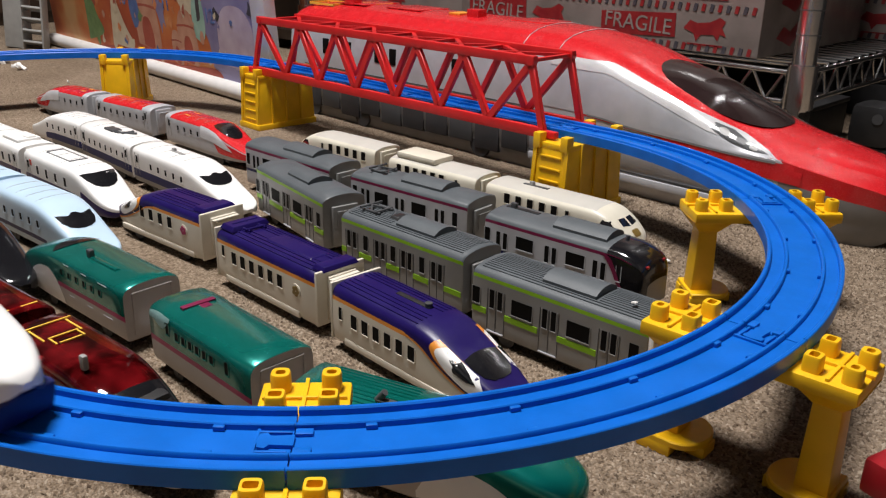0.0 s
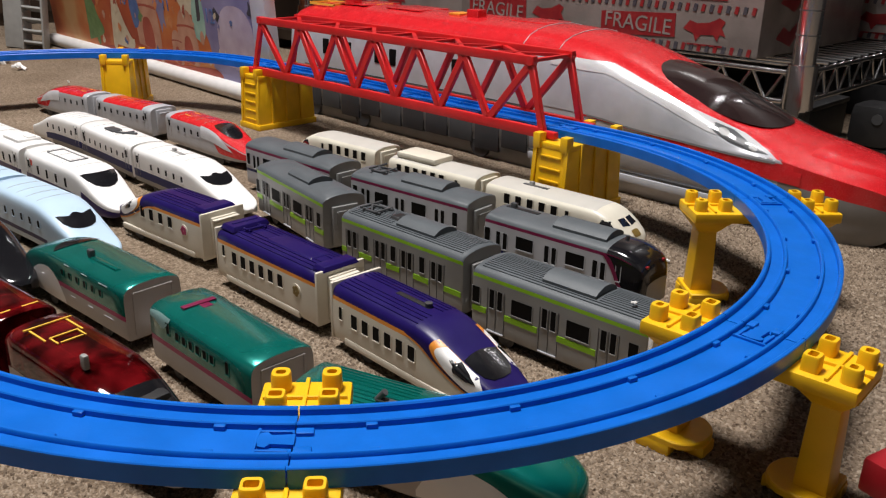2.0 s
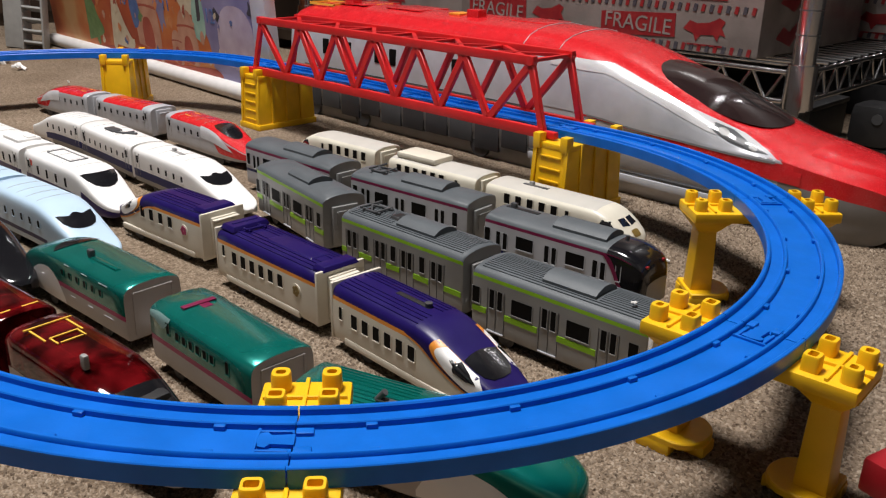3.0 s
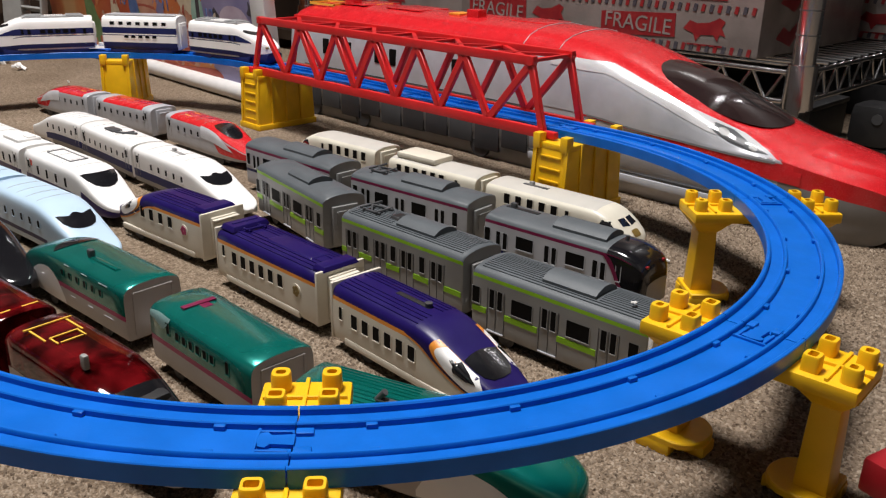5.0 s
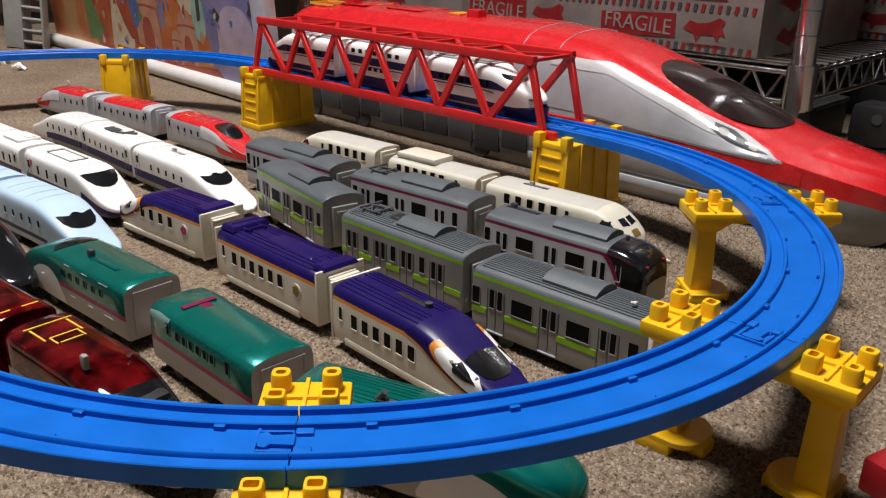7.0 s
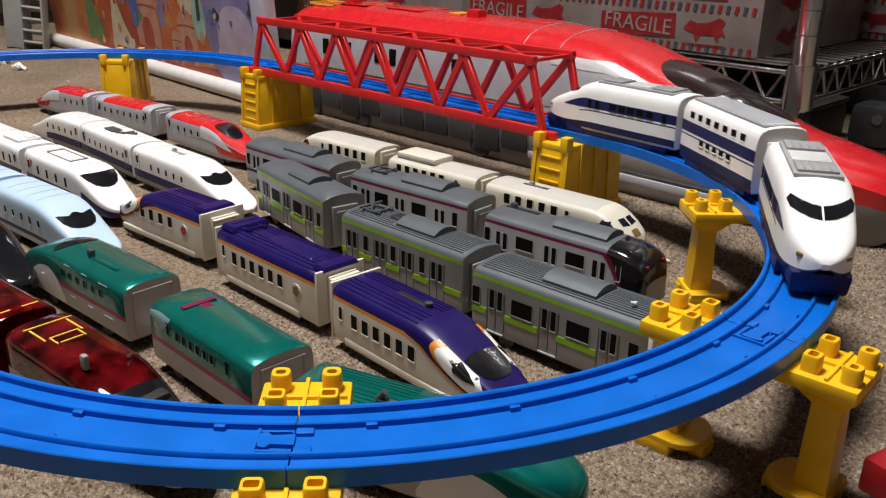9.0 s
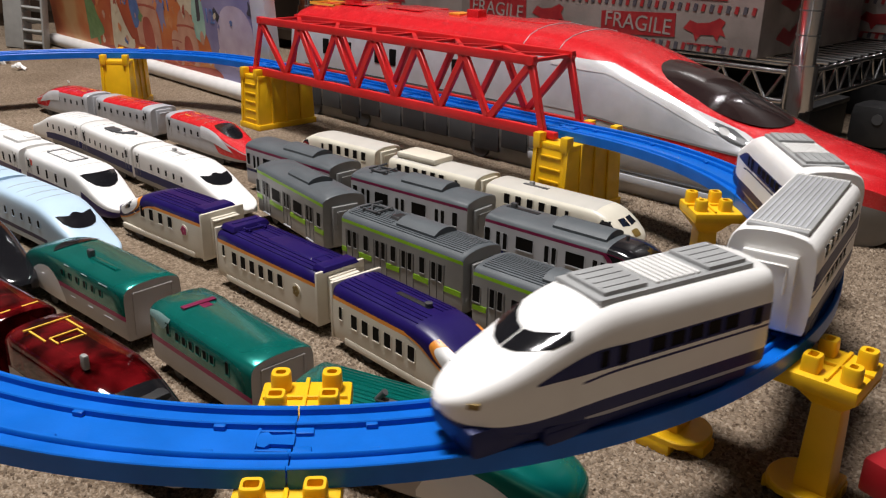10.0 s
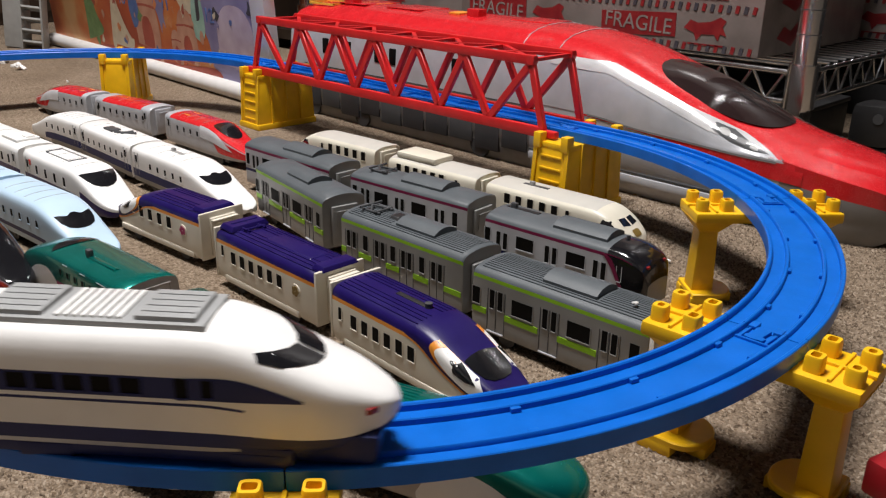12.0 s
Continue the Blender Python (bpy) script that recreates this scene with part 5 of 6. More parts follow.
# ---- large red train behind the bridge ----
def large_train():
    H, half, cy = 0.143, 0.067, 0.412
    e = empty("large_toy_train", pose(0, cy, 0, 0, 0, 0.0), "large red and silver toy bullet train on the carpet", "toy train")
    levels = [(0.90, 0.0), (0.94, 0.05), (0.985, 0.13), (0.99, 0.18), (1.0, 0.19), (1.0, 0.31), (1.0, 0.36), (1.0, 0.43), (1.0, 0.52), (0.99, 0.62), (0.975, 0.72), (0.95, 0.80), (0.92, 0.85), (0.86, 0.895),
              (0.74, 0.94), (0.56, 0.972), (0.30, 0.993), (0.0, 1.0)]
    rows = [(-0.552, 0.90, 0.0, 0.120), (-0.548, 0.97, 0.0, 0.132), (-0.535, 1.0, 0.0, 0.140), (-0.45, 1.0, 0.0, H), (-0.30, 1.0, 0.0, H), (-0.16, 1.0, 0.0, H), (-0.10, 1.0, 0.0, 0.140), (-0.05, 1.0, 0.0, 0.131),
            (0.0, 0.995, 0.0, 0.114), (0.05, 0.985, 0.0, 0.096), (0.10, 0.965, 0.0, 0.079), (0.14, 0.925, 0.0, 0.069), (0.18, 0.84, 0.0, 0.061), (0.203, 0.70, 0.0, 0.055), (0.216, 0.50, 0.006, 0.047), (0.223, 0.16, 0.016, 0.036)]
    st = [tuple(r) for r in smooth_rows(rows, 5)]

    def key(band, x):
        if band < 5:
            return "pale" if -0.13 < x < 0.135 else "skirt"
        if x > 0.134:
            return "roof"
        if x < -0.13:
            return ("skirt" if band == 5 else "side") if band < 12 else "roof"
        return "pale" if band < 6 else ("side" if band < 9 else "roof")

    M = mats(skirt=(NOSE_GREY, "lower_body", "grey lower body"), pale=(PALE_SILVER, "lower_side", "pale silver lower side"), low=(SCARLET, "lower_stripe", "red lower stripe"), side=(PALE_SILVER, "side_panel", "silver side panel"), roof=(SCARLET, "upper_body", "glossy red upper body"),
             flash=(WHITE, "nose_flash", "white flash along the nose"), end=(SCARLET, "end_panel", ""))
    shell(e, st, levels, half, key, M, fixed=(0.43, H))
    SKIN[e.name] = (st, levels, half)
    top_patch(e, oval(0.046, 0.0, 0.062, 0.046, 2.5), SMOKE, "windshield", "smoked dark windshield", 0.0008, 0.009)
    for s in (-1, 1):
        top_patch(e, [(0.020, s * 0.016), (0.100, s * 0.006), (0.100, s * 0.008), (0.020, s * 0.018)], MATT_BLACK, "windshield_bar", "", 0.0012, 0.0085)
    ring_x, ring_w, ring_t = [r[0] for r in st], [r[1] for r in st], [r[3] for r in st]

    def ring(x):
        """Half the cross-section of the skin at x: (y, z)."""
        sw, zt = float(np.interp(x, ring_x, ring_w)), float(np.interp(x, ring_x, ring_t))
        top = min(0.43 * H, zt * 0.86)
        bend = 1.0 + 7.0 * max(0.0, min(1.0, (x - 0.03) / 0.105)) ** 2
        return [(half * sw * w, top * z / 0.43 if z <= 0.43 else top + (zt - top) * ((z - 0.43) / 0.57) ** bend) for w, z in levels]

    def wide(x, z):
        r = ring(x)
        return float(np.interp(z, [p[1] for p in r], [p[0] for p in r]))

    roof_at = lambda x: float(np.interp(x, ring_x, ring_t))
    crest_line = line((-0.13, 0.1225), (-0.065, 0.1200), (-0.0265, 0.1190), (0.010, 0.1090), (0.046, 0.0950), (0.074, 0.0830), (0.102, 0.0712), (0.134, 0.0592))
    crest = lambda x: min(crest_line(x), 0.925 * roof_at(x))
    sill = line((-0.13, 0.0705), (-0.053, 0.0690), (-0.008, 0.0646), (0.040, 0.0622), (0.094, 0.0592), (0.134, 0.0586))
    hem = line((-0.075, 0.0686), (-0.02, 0.0640), (0.04, 0.0575), (0.096, 0.0475), (0.134, 0.0434), (0.150, 0.0426))
    xs = np.linspace(-0.13, 0.134, 40)
    side_strip(e, xs, sill, lambda x: max(sill(x) + 0.0003, crest(x)), PALE_SILVER, "side_panel", "silver side panel", 0.0004, rows=12, width=wide)
    # highlight on the panel's rolled top edge, painted as a brighter strip
    side_strip(e, np.linspace(-0.11, 0.118, 34), lambda x: max(sill(x) + 0.0002, crest(x) - 0.0100 * min(1.0, max(0.12, (0.125 - x) / 0.06))), lambda x: max(sill(x) + 0.0004, crest(x)), SILVER_HIGHLIGHT, "nose_flash", "painted highlight along the rolled upper edge of the silver panel", 0.0008, rows=6, width=wide)
    side_strip(e, np.linspace(-0.075, 0.150, 30), hem, lambda x: max(hem(x) + 0.0002, sill(x) - 0.0002), SCARLET, "lower_stripe", "red lower stripe", 0.0005, rows=3, width=wide)
    side_strip(e, np.linspace(-0.06, 0.128, 24), lambda x: sill(x) - 0.0012, lambda x: sill(x) + 0.0006, NOSE_GREY, "panel_seam", "", 0.0009, rows=1, width=wide)
    for x, lean in ((0.1330, -0.012), (-0.105, 0.0), (-0.150, 0.0)):
        bm = bmesh.new()
        pts = [(x + lean * k / 8, y, z) for k, (y, z) in enumerate(ring(x)[9:])]
        for sgn in (-1, 1):
            for a, b in zip(pts, pts[1:]):
                rod(bm, (a[0], sgn * a[1], a[2] + 0.0003), (b[0], sgn * b[1], b[2] + 0.0003), 0.0005, 6)
        part("hood_seam" if x > 0 else "roof_seam", bm, DARK_GREY if x > 0 else PALE_SILVER, e)
    # a raised hood with sloping shoulders on the nose
    bm = bmesh.new()
    hood = []
    for x in np.linspace(0.146, 0.208, 9):
        r = ring(x)
        zt, w = roof_at(x), float(np.interp(x, [0.146, 0.18, 0.208], [0.040, 0.036, 0.024]))
        hood.append([bm.verts.new((x, k * w, float(np.interp(abs(k * w), [p[0] for p in r][::-1], [p[1] for p in r][::-1])) + (0.0022 if abs(k) < 0.8 else -0.0006))) for k in (-1, -0.78, -0.4, 0, 0.4, 0.78, 1)])
    for a, b in zip(hood, hood[1:]):
        for k in range(6):
            bm.faces.new((a[k], b[k], b[k + 1], a[k + 1]))
    part("hood", bm, SCARLET, e, "raised red hood")
    side_patch(e, [(0.060, 0.0800), (0.068, 0.0815), (0.084, 0.0775), (0.100, 0.0705), (0.120, 0.0630), (0.104, 0.0640), (0.086, 0.0690), (0.070, 0.0750)], LAMP_GREY, "head_lamp", "grey head lamp lens", 0.0018)
    side_patch(e, oval(0.078, 0.0757, 0.006, 0.0022, 2, -0.35), OFF_GREY, "reflector", "", 0.0022)
    side_patch(e, oval(0.094, 0.0700, 0.005, 0.0022, 2, -0.35), DARK_GREY, "reflector", "", 0.0022)
    side_patch(e, oval(0.106, 0.0663, 0.004, 0.0018, 2, -0.35), OFF_GREY, "reflector", "", 0.0022)
    # cut marks, boxes and lettering plates on the roof
    for x, y, l, w, h, mat, name in ((-0.287, -0.010, 0.018, 0.022, 0.003, ORANGE, "roof_button"), (-0.258, -0.014, 0.018, 0.014, 0.009, SCARLET, "roof_knob"), (-0.46, 0.0, 0.05, 0.060, 0.0012, SCARLET, "roof_hatch"),
                                     (-0.37, 0.0, 0.06, 0.05, 0.0012, SCARLET, "roof_hatch"), (-0.18, 0.005, 0.05, 0.04, 0.0015, SCARLET, "roof_hatch"), (-0.468, -0.022, 0.018, 0.014, 0.009, SCARLET, "roof_knob")):
        bm = box(bmesh.new(), (x, y, H - abs(y) * 0.06 - 0.001 + h / 2), (l, w, h), min(0.001, h * 0.3))
        part(name, bm, mat, e)
    for x0, x1, y0, y1 in ((-0.535, -0.485, -0.040, -0.012), (-0.462, -0.435, -0.010, 0.016)):
        for a, b in (((x0, y0), (x1, y0)), ((x1, y0), (x1, y1)), ((x0, y1), (x1, y1)), ((x0, y0), (x0, y1))):
            bm = box(bmesh.new(), ((a[0] + b[0]) / 2, (a[1] + b[1]) / 2, H - 0.0008 - 0.0016 * abs((a[1] + b[1]) / 0.05)), (abs(b[0] - a[0]) + 0.0016, abs(b[1] - a[1]) + 0.0016, 0.0024), 0)
            part("gold_outline", bm, GOLD, e, "gold outline")
    # door and windows in the near and far side
    for s in (-1, 1):
        for x in (-0.47, -0.425, -0.369, -0.342, -0.2388):
            # dark boxes in place of shaded window openings
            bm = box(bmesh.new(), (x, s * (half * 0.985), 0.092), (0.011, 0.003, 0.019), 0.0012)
            part("window", bm, HOLE_SHADE, e)
        bm = box(bmesh.new(), (-0.325, s * (half * 0.995), 0.066), (0.38, 0.0016, 0.0012), 0)
        part("seam", bm, DARK_GREY, e)
        bm = box(bmesh.new(), (0.0, s * (half * 0.985), 0.0225), (0.26, 0.0020, 0.0014), 0)
        part("seam", bm, DARK_GREY, e)
        bm = box(bmesh.new(), (0.0, s * (half * 0.975), 0.0165), (0.26, 0.0060, 0.0080), 0.0016)
        part("step_rail", bm, PALE_SILVER, e)
        for k, x in enumerate(np.linspace(-0.50, -0.15, 10)):
            bm = box(bmesh.new(), (x, s * (half * 0.975), 0.026 + 0.003 * (k % 2)), (0.035, 0.0050, 0.024 + 0.004 * (k % 3)), 0.0012)
            part("underfloor_box", bm, (UNDER, DARK_GREY, UNDER)[k % 3], e)
    for s in (-1, 1):
        for x in (-0.50, -0.40, -0.20):
            bm = rod(bmesh.new(), (x, s * 0.058, 0.014), (x, s * 0.066, 0.014), 0.014, 20)
            part("wheel", bm, UNDER, e)


NOSE_GREY = plastic("dull_grey_plastic", (0.22, 0.215, 0.21), 0.4)
# lighter silver for the painted highlight on the side panel
SILVER_HIGHLIGHT = plastic("bright_silver_paint", (0.78, 0.78, 0.79), 0.2, metal=0.3, coat=0.4)
SMOKE = plastic("smoked_plastic", (0.022, 0.012, 0.012), 0.08, coat=0.7, relief=0.05)
LAMP_GREY = plastic("head_lamp_lens", (0.10, 0.105, 0.11), 0.15, coat=0.5)
large_train()


# ---- board, cabinet and rack behind ----
def print_material():
    m, n, links, b = shader("printed_poster")
    v = noise_node(n, links, 7.0, 3.0)
    r = n.new("ShaderNodeValToRGB")
    cr = r.color_ramp
    for k, (p, c) in enumerate(((0.30, (0.36, 0.06, 0.03)), (0.44, (0.56, 0.11, 0.035)), (0.55, (0.66, 0.21, 0.06)), (0.66, (0.70, 0.42, 0.19)))):
        el = cr.elements[k] if k < 2 else cr.elements.new(p)
        el.position, el.color = p, (*c, 1)
    links.new(v.outputs["Fac"], r.inputs[0])
    links.new(r.outputs[0], b.inputs["Base Color"])
    b.inputs["Roughness"].default_value = 0.6
    f = noise_node(n, links, 40, 3)
    bump(n, links, b, f.outputs["Fac"], 0.1, 0.001)
    return m


POSTER = print_material()


def poster_board():
    e = empty("poster_board", pose(-0.90, 0.335, 0.0, 4, 0, -2.5), "colourful printed poster board in a white frame leaning upright", "poster")
    bm = box(bmesh.new(), (-0.075, 0.008, 0.24), (0.82, 0.006, 0.44), 0.001)
    part("print", bm, POSTER, e)
    bm = box(bmesh.new(), (0.338, 0.004, 0.24), (0.036, 0.018, 0.46), 0.003)
    part("frame_side", bm, FRAME_WHITE, e, "white frame edge")
    bm = rod(bmesh.new(), (-0.49, 0.0, 0.012), (0.36, 0.0, 0.012), 0.012, 20)
    part("frame_bottom", bm, FRAME_WHITE, e, "white rounded frame bottom")
    face = lambda x, z: pose(x, 0.0045, z, 90, 0, 0)
    for t, x, z in (("10", -0.12, 0.115), ("11", 0.045, 0.117), ("12", 0.185, 0.110)):
        writing("number", t, 0.030, face(x, z), INK_BLUE, e)
    layers = 0

    def print_shape(pts, mat):
        nonlocal layers
        rows = smooth_rows(pts + pts[:1], 5)[:-1]
        bm = bmesh.new()
        bm.faces.new([bm.verts.new((p[0], 0.0047 - 0.00001 * layers, p[1])) for p in rows])
        layers += 1
        part("printed_shape", bm, mat, e)

    def arch(x, z, w, h, mat):
        print_shape([(x - w, z), (x - w, z + h * 0.6), (x - w * 0.6, z + h * 0.92), (x, z + h), (x + w * 0.6, z + h * 0.92), (x + w, z + h * 0.6), (x + w, z), (x, z - 0.002)], mat)

    print_shape([(0.185, 0.02), (0.175, 0.07), (0.155, 0.11), (0.18, 0.15), (0.21, 0.21), (0.33, 0.21), (0.333, 0.10), (0.333, 0.02), (0.26, 0.015)], INK_VIOLET)
    arch(0.255, 0.045, 0.050, 0.085, INK_LILAC)
    print_shape([(0.07, 0.21), (0.075, 0.15), (0.10, 0.115), (0.135, 0.11), (0.165, 0.14), (0.19, 0.21)], INK_CREAM)
    print_shape([(-0.19, 0.035), (-0.18, 0.08), (-0.17, 0.12), (-0.18, 0.17), (-0.155, 0.21), (-0.14, 0.16), (-0.15, 0.12), (-0.128, 0.075), (-0.10, 0.035)], INK_CREAM)
    print_shape([(-0.30, 0.03), (-0.295, 0.12), (-0.31, 0.20), (-0.27, 0.21), (-0.245, 0.15), (-0.25, 0.09), (-0.225, 0.05)], INK_GREEN)
    print_shape([(-0.22, 0.13), (-0.235, 0.18), (-0.20, 0.21), (-0.17, 0.20), (-0.19, 0.15)], INK_CREAM)
    for x, z, w, h in ((-0.035, 0.045, 0.042, 0.095), (0.105, 0.035, 0.030, 0.080), (0.065, 0.030, 0.016, 0.050)):
        arch(x, z, w, h, INK_SALMON)
        arch(x, z, w * 0.45, h * 0.5, INK_BRICK)
        print_shape([(x - w, z + h * 0.64), (x, z + h * 0.67), (x + w, z + h * 0.64), (x + w, z + h * 0.68), (x, z + h * 0.71), (x - w, z + h * 0.68)], INK_BRICK)
    print_shape([(-0.085, 0.07), (-0.095, 0.10), (-0.09, 0.13), (-0.07, 0.135), (-0.058, 0.10), (-0.07, 0.075)], INK_BLUE)
    print_shape([(0.02, 0.07), (0.012, 0.10), (0.0, 0.118), (0.018, 0.125), (0.03, 0.118), (0.042, 0.122), (0.034, 0.10), (0.036, 0.08), (0.028, 0.088)], INK_VIOLET)
    print_shape([(0.135, 0.075), (0.130, 0.11), (0.145, 0.145), (0.165, 0.13), (0.168, 0.09), (0.155, 0.07)], INK_TEAL)
    print_shape([(0.145, 0.10), (0.150, 0.14), (0.172, 0.165), (0.176, 0.155), (0.160, 0.135), (0.156, 0.105)], DARK_INK)
    print_shape([(-0.34, 0.015), (-0.15, 0.032), (0.05, 0.026), (0.185, 0.034), (0.185, 0.012), (0.0, 0.010), (-0.2, 0.008)], INK_BRICK)
    rng = random.Random(7)
    for k in range(60):
        x, z, r = rng.uniform(-0.30, 0.32), rng.uniform(0.02, 0.20), rng.uniform(0.003, 0.009)
        warm = (INK_CREAM, INK_ORANGE, INK_BRICK, INK_SALMON, INK_CREAM, INK_GREEN, INK_BLUE)
        cool = (INK_CREAM, INK_LILAC, INK_VIOLET, INK_BLUE, DARK_INK, INK_LILAC)
        print_shape([(x + r * rng.uniform(0.4, 1.6) * math.cos(j * 0.9), z + r * rng.uniform(0.4, 1.8) * math.sin(j * 0.9)) for j in range(7)], rng.choice(cool if x > 0.17 else warm))
    for k in range(7):
        x = 0.20 + 0.017 * k
        print_shape([(x, 0.055), (x + 0.004, 0.066), (x + 0.008, 0.055), (x + 0.004, 0.051)], INK_CREAM)
    for k in range(5):
        x = 0.225 + 0.02 * k
        print_shape([(x, 0.145), (x + 0.003, 0.175), (x + 0.012, 0.195), (x + 0.010, 0.165), (x + 0.006, 0.150)], INK_CREAM if k % 2 else INK_BLUE)


INK_VIOLET = mottled("violet_print", (0.17, 0.15, 0.29), (0.27, 0.24, 0.38), 14, 0.6)
INK_LILAC = mottled("lilac_print", (0.42, 0.32, 0.40), (0.52, 0.43, 0.50), 30, 0.6)
INK_SALMON = mottled("salmon_print", (0.44, 0.20, 0.13), (0.52, 0.28, 0.19), 40, 0.6)
INK_BRICK = mottled("brick_print", (0.30, 0.055, 0.035), (0.38, 0.08, 0.05), 30, 0.6)
INK_TEAL = mottled("teal_print", (0.22, 0.38, 0.32), (0.32, 0.48, 0.40), 40, 0.6)
INK_BLUE = mottled("blue_print", (0.05, 0.10, 0.28), (0.09, 0.16, 0.36), 60, 0.5)
INK_CREAM = mottled("cream_print", (0.52, 0.44, 0.32), (0.6, 0.52, 0.38), 60, 0.5)
INK_GREEN = mottled("green_print", (0.10, 0.18, 0.06), (0.16, 0.26, 0.10), 60, 0.5)
INK_ORANGE = mottled("orange_print", (0.55, 0.17, 0.06), (0.62, 0.24, 0.09), 60, 0.5)
poster_board()


def grey_ladder():
    e = empty("grey_toy_girder", pose(-1.372, 0.300, 0.0, 0, 5, 40), "grey plastic toy girder standing upright with ladder steps", "toy part")
    bm = bmesh.new()
    box(bm, (-0.022, 0, 0.09), (0.040, 0.03, 0.18), 0.002)
    part("panel", bm, OFF_GREY, e)
    for s in (-0.002, 0.040):
        bm = box(bmesh.new(), (s, -0.012, 0.09), (0.004, 0.022, 0.18), 0.0008)
        part("stringer", bm, OFF_GREY, e)
    bm0 = None
    for k in range(8):
        m = pose(0.019, -0.012, 0.012 + 0.022 * k, -25)
        if bm0 is None:
            bm0 = part("rung", box(bmesh.new(), (0, 0, 0), (0.040, 0.022, 0.004), 0.0006), OFF_GREY, e)
            bm0.matrix_basis = m
        else:
            again(bm0, m)


grey_ladder()


def cabinets():
    e = empty("cabinet", pose(-0.80, 0.85, 0), "dark brown wooden cabinet behind the poster board", "cabinet")
    for s in (-1, 1):
        part("side_panel", box(bmesh.new(), (s * 0.29, 0, 0.45), (0.02, 0.36, 0.90), 0.002), DARK_WOOD, e)
    part("back_panel", box(bmesh.new(), (0, 0.17, 0.45), (0.56, 0.01, 0.88), 0.001), DARK_WOOD, e)
    for z in (0.03, 0.32, 0.60, 0.90):
        part("shelf", box(bmesh.new(), (0, 0, z), (0.56, 0.34, 0.02), 0.002), DARK_WOOD, e)
    # cabinet-shaped backing, added so the space behind the rack stays dark
    e = empty("cabinet", pose(-0.2, 1.33, 0), "tall dark wooden backing added to keep the space behind the rack dark", "cabinet")
    part("body", box(bmesh.new(), (0, 0, 0.8), (1.6, 0.4, 1.6), 0.004), DARK_WOOD, e)
    for s in (-1, 1):
        part("door", box(bmesh.new(), (s * 0.4, -0.207, 0.8), (0.78, 0.014, 1.5), 0.003), DARK_WOOD, e)
    e = empty("cabinet", pose(-2.05, 0.35, 0), "dark low wooden chest at the far side", "cabinet")
    part("body", box(bmesh.new(), (0, 0, 0.3), (0.5, 1.5, 0.6), 0.006), DARK_WOOD, e)
    part("door", box(bmesh.new(), (0.255, 0.2, 0.3), (0.016, 0.7, 0.54), 0.003), DARK_WOOD, e)
    part("door", box(bmesh.new(), (0.255, -0.52, 0.3), (0.016, 0.7, 0.54), 0.003), DARK_WOOD, e)


cabinets()


def wire_rack():
    x1, y0, x0, y1, z = 0.035, 0.600, -0.86, 1.05, 0.088
    e = empty("wire_rack", pose(0, 0, 0), "chrome wire shelving rack on black casters", "shelf rack")
    for x, y in ((x1, y0), (x1, y1), (x0, y0), (x0, y1)):
        bm = rod(bmesh.new(), (x, y, 0.050), (x, y, 1.2), 0.0125, 24)
        part("post", bm, CHROME, e, "chrome post")
        bm = rod(bmesh.new(), (x, y, 0.057), (x, y, 0.104), 0.0170, 24, 0.0160)
        part("collar", bm, CHROME, e)
        for k in range(8):
            bm = rod(bmesh.new(), (x, y, 0.135 + 0.0254 * k), (x, y, 0.1362 + 0.0254 * k), 0.0128, 24)
            part("groove_ring", bm, DARK_GREY, e)
        bm = rod(bmesh.new(), (x - 0.010, y, 0.0235), (x + 0.010, y, 0.0235), 0.0235, 20)
        box(bm, (x, y, 0.047), (0.026, 0.02, 0.016), 0.003)
        part("caster", bm, MATT_BLACK, e, "black caster wheel")
    for zz in (z + 0.006, z - 0.026):
        for a, b in (((x0, y0), (x1, y0)), ((x1, y0), (x1, y1)), ((x0, y1), (x1, y1)), ((x0, y0), (x0, y1))):
            bm = rod(bmesh.new(), (*a, zz), (*b, zz), 0.0030, 10)
            part("rim_rod", bm, CHROME, e)
    for a, b, n in (((x0, y0), (x1, y0), 24), ((x1, y0), (x1, y1), 12)):
        p = lambda t: Vector((a[0] + (b[0] - a[0]) * t, a[1] + (b[1] - a[1]) * t, 0))
        for k in range(2 * n):
            lo, hi = (z - 0.026, z + 0.006) if k % 2 == 0 else (z + 0.006, z - 0.026)
            bm = rod(bmesh.new(), p(k / 2 / n) + Vector((0, 0, lo)), p((k + 1) / 2 / n) + Vector((0, 0, hi)), 0.0018, 8)
            part("zigzag_wire", bm, CHROME, e)
    wire = None
    for y in np.arange(y0 + 0.022, y1, 0.024):
        if wire is None:
            wire = part("shelf_wire", rod(bmesh.new(), (x0, 0, z + 0.0105), (x1, 0, z + 0.0105), 0.0016, 8), CHROME, e)
            wire.matrix_basis = pose(0, y, 0)
        else:
            again(wire, pose(0, y, 0))


wire_rack()


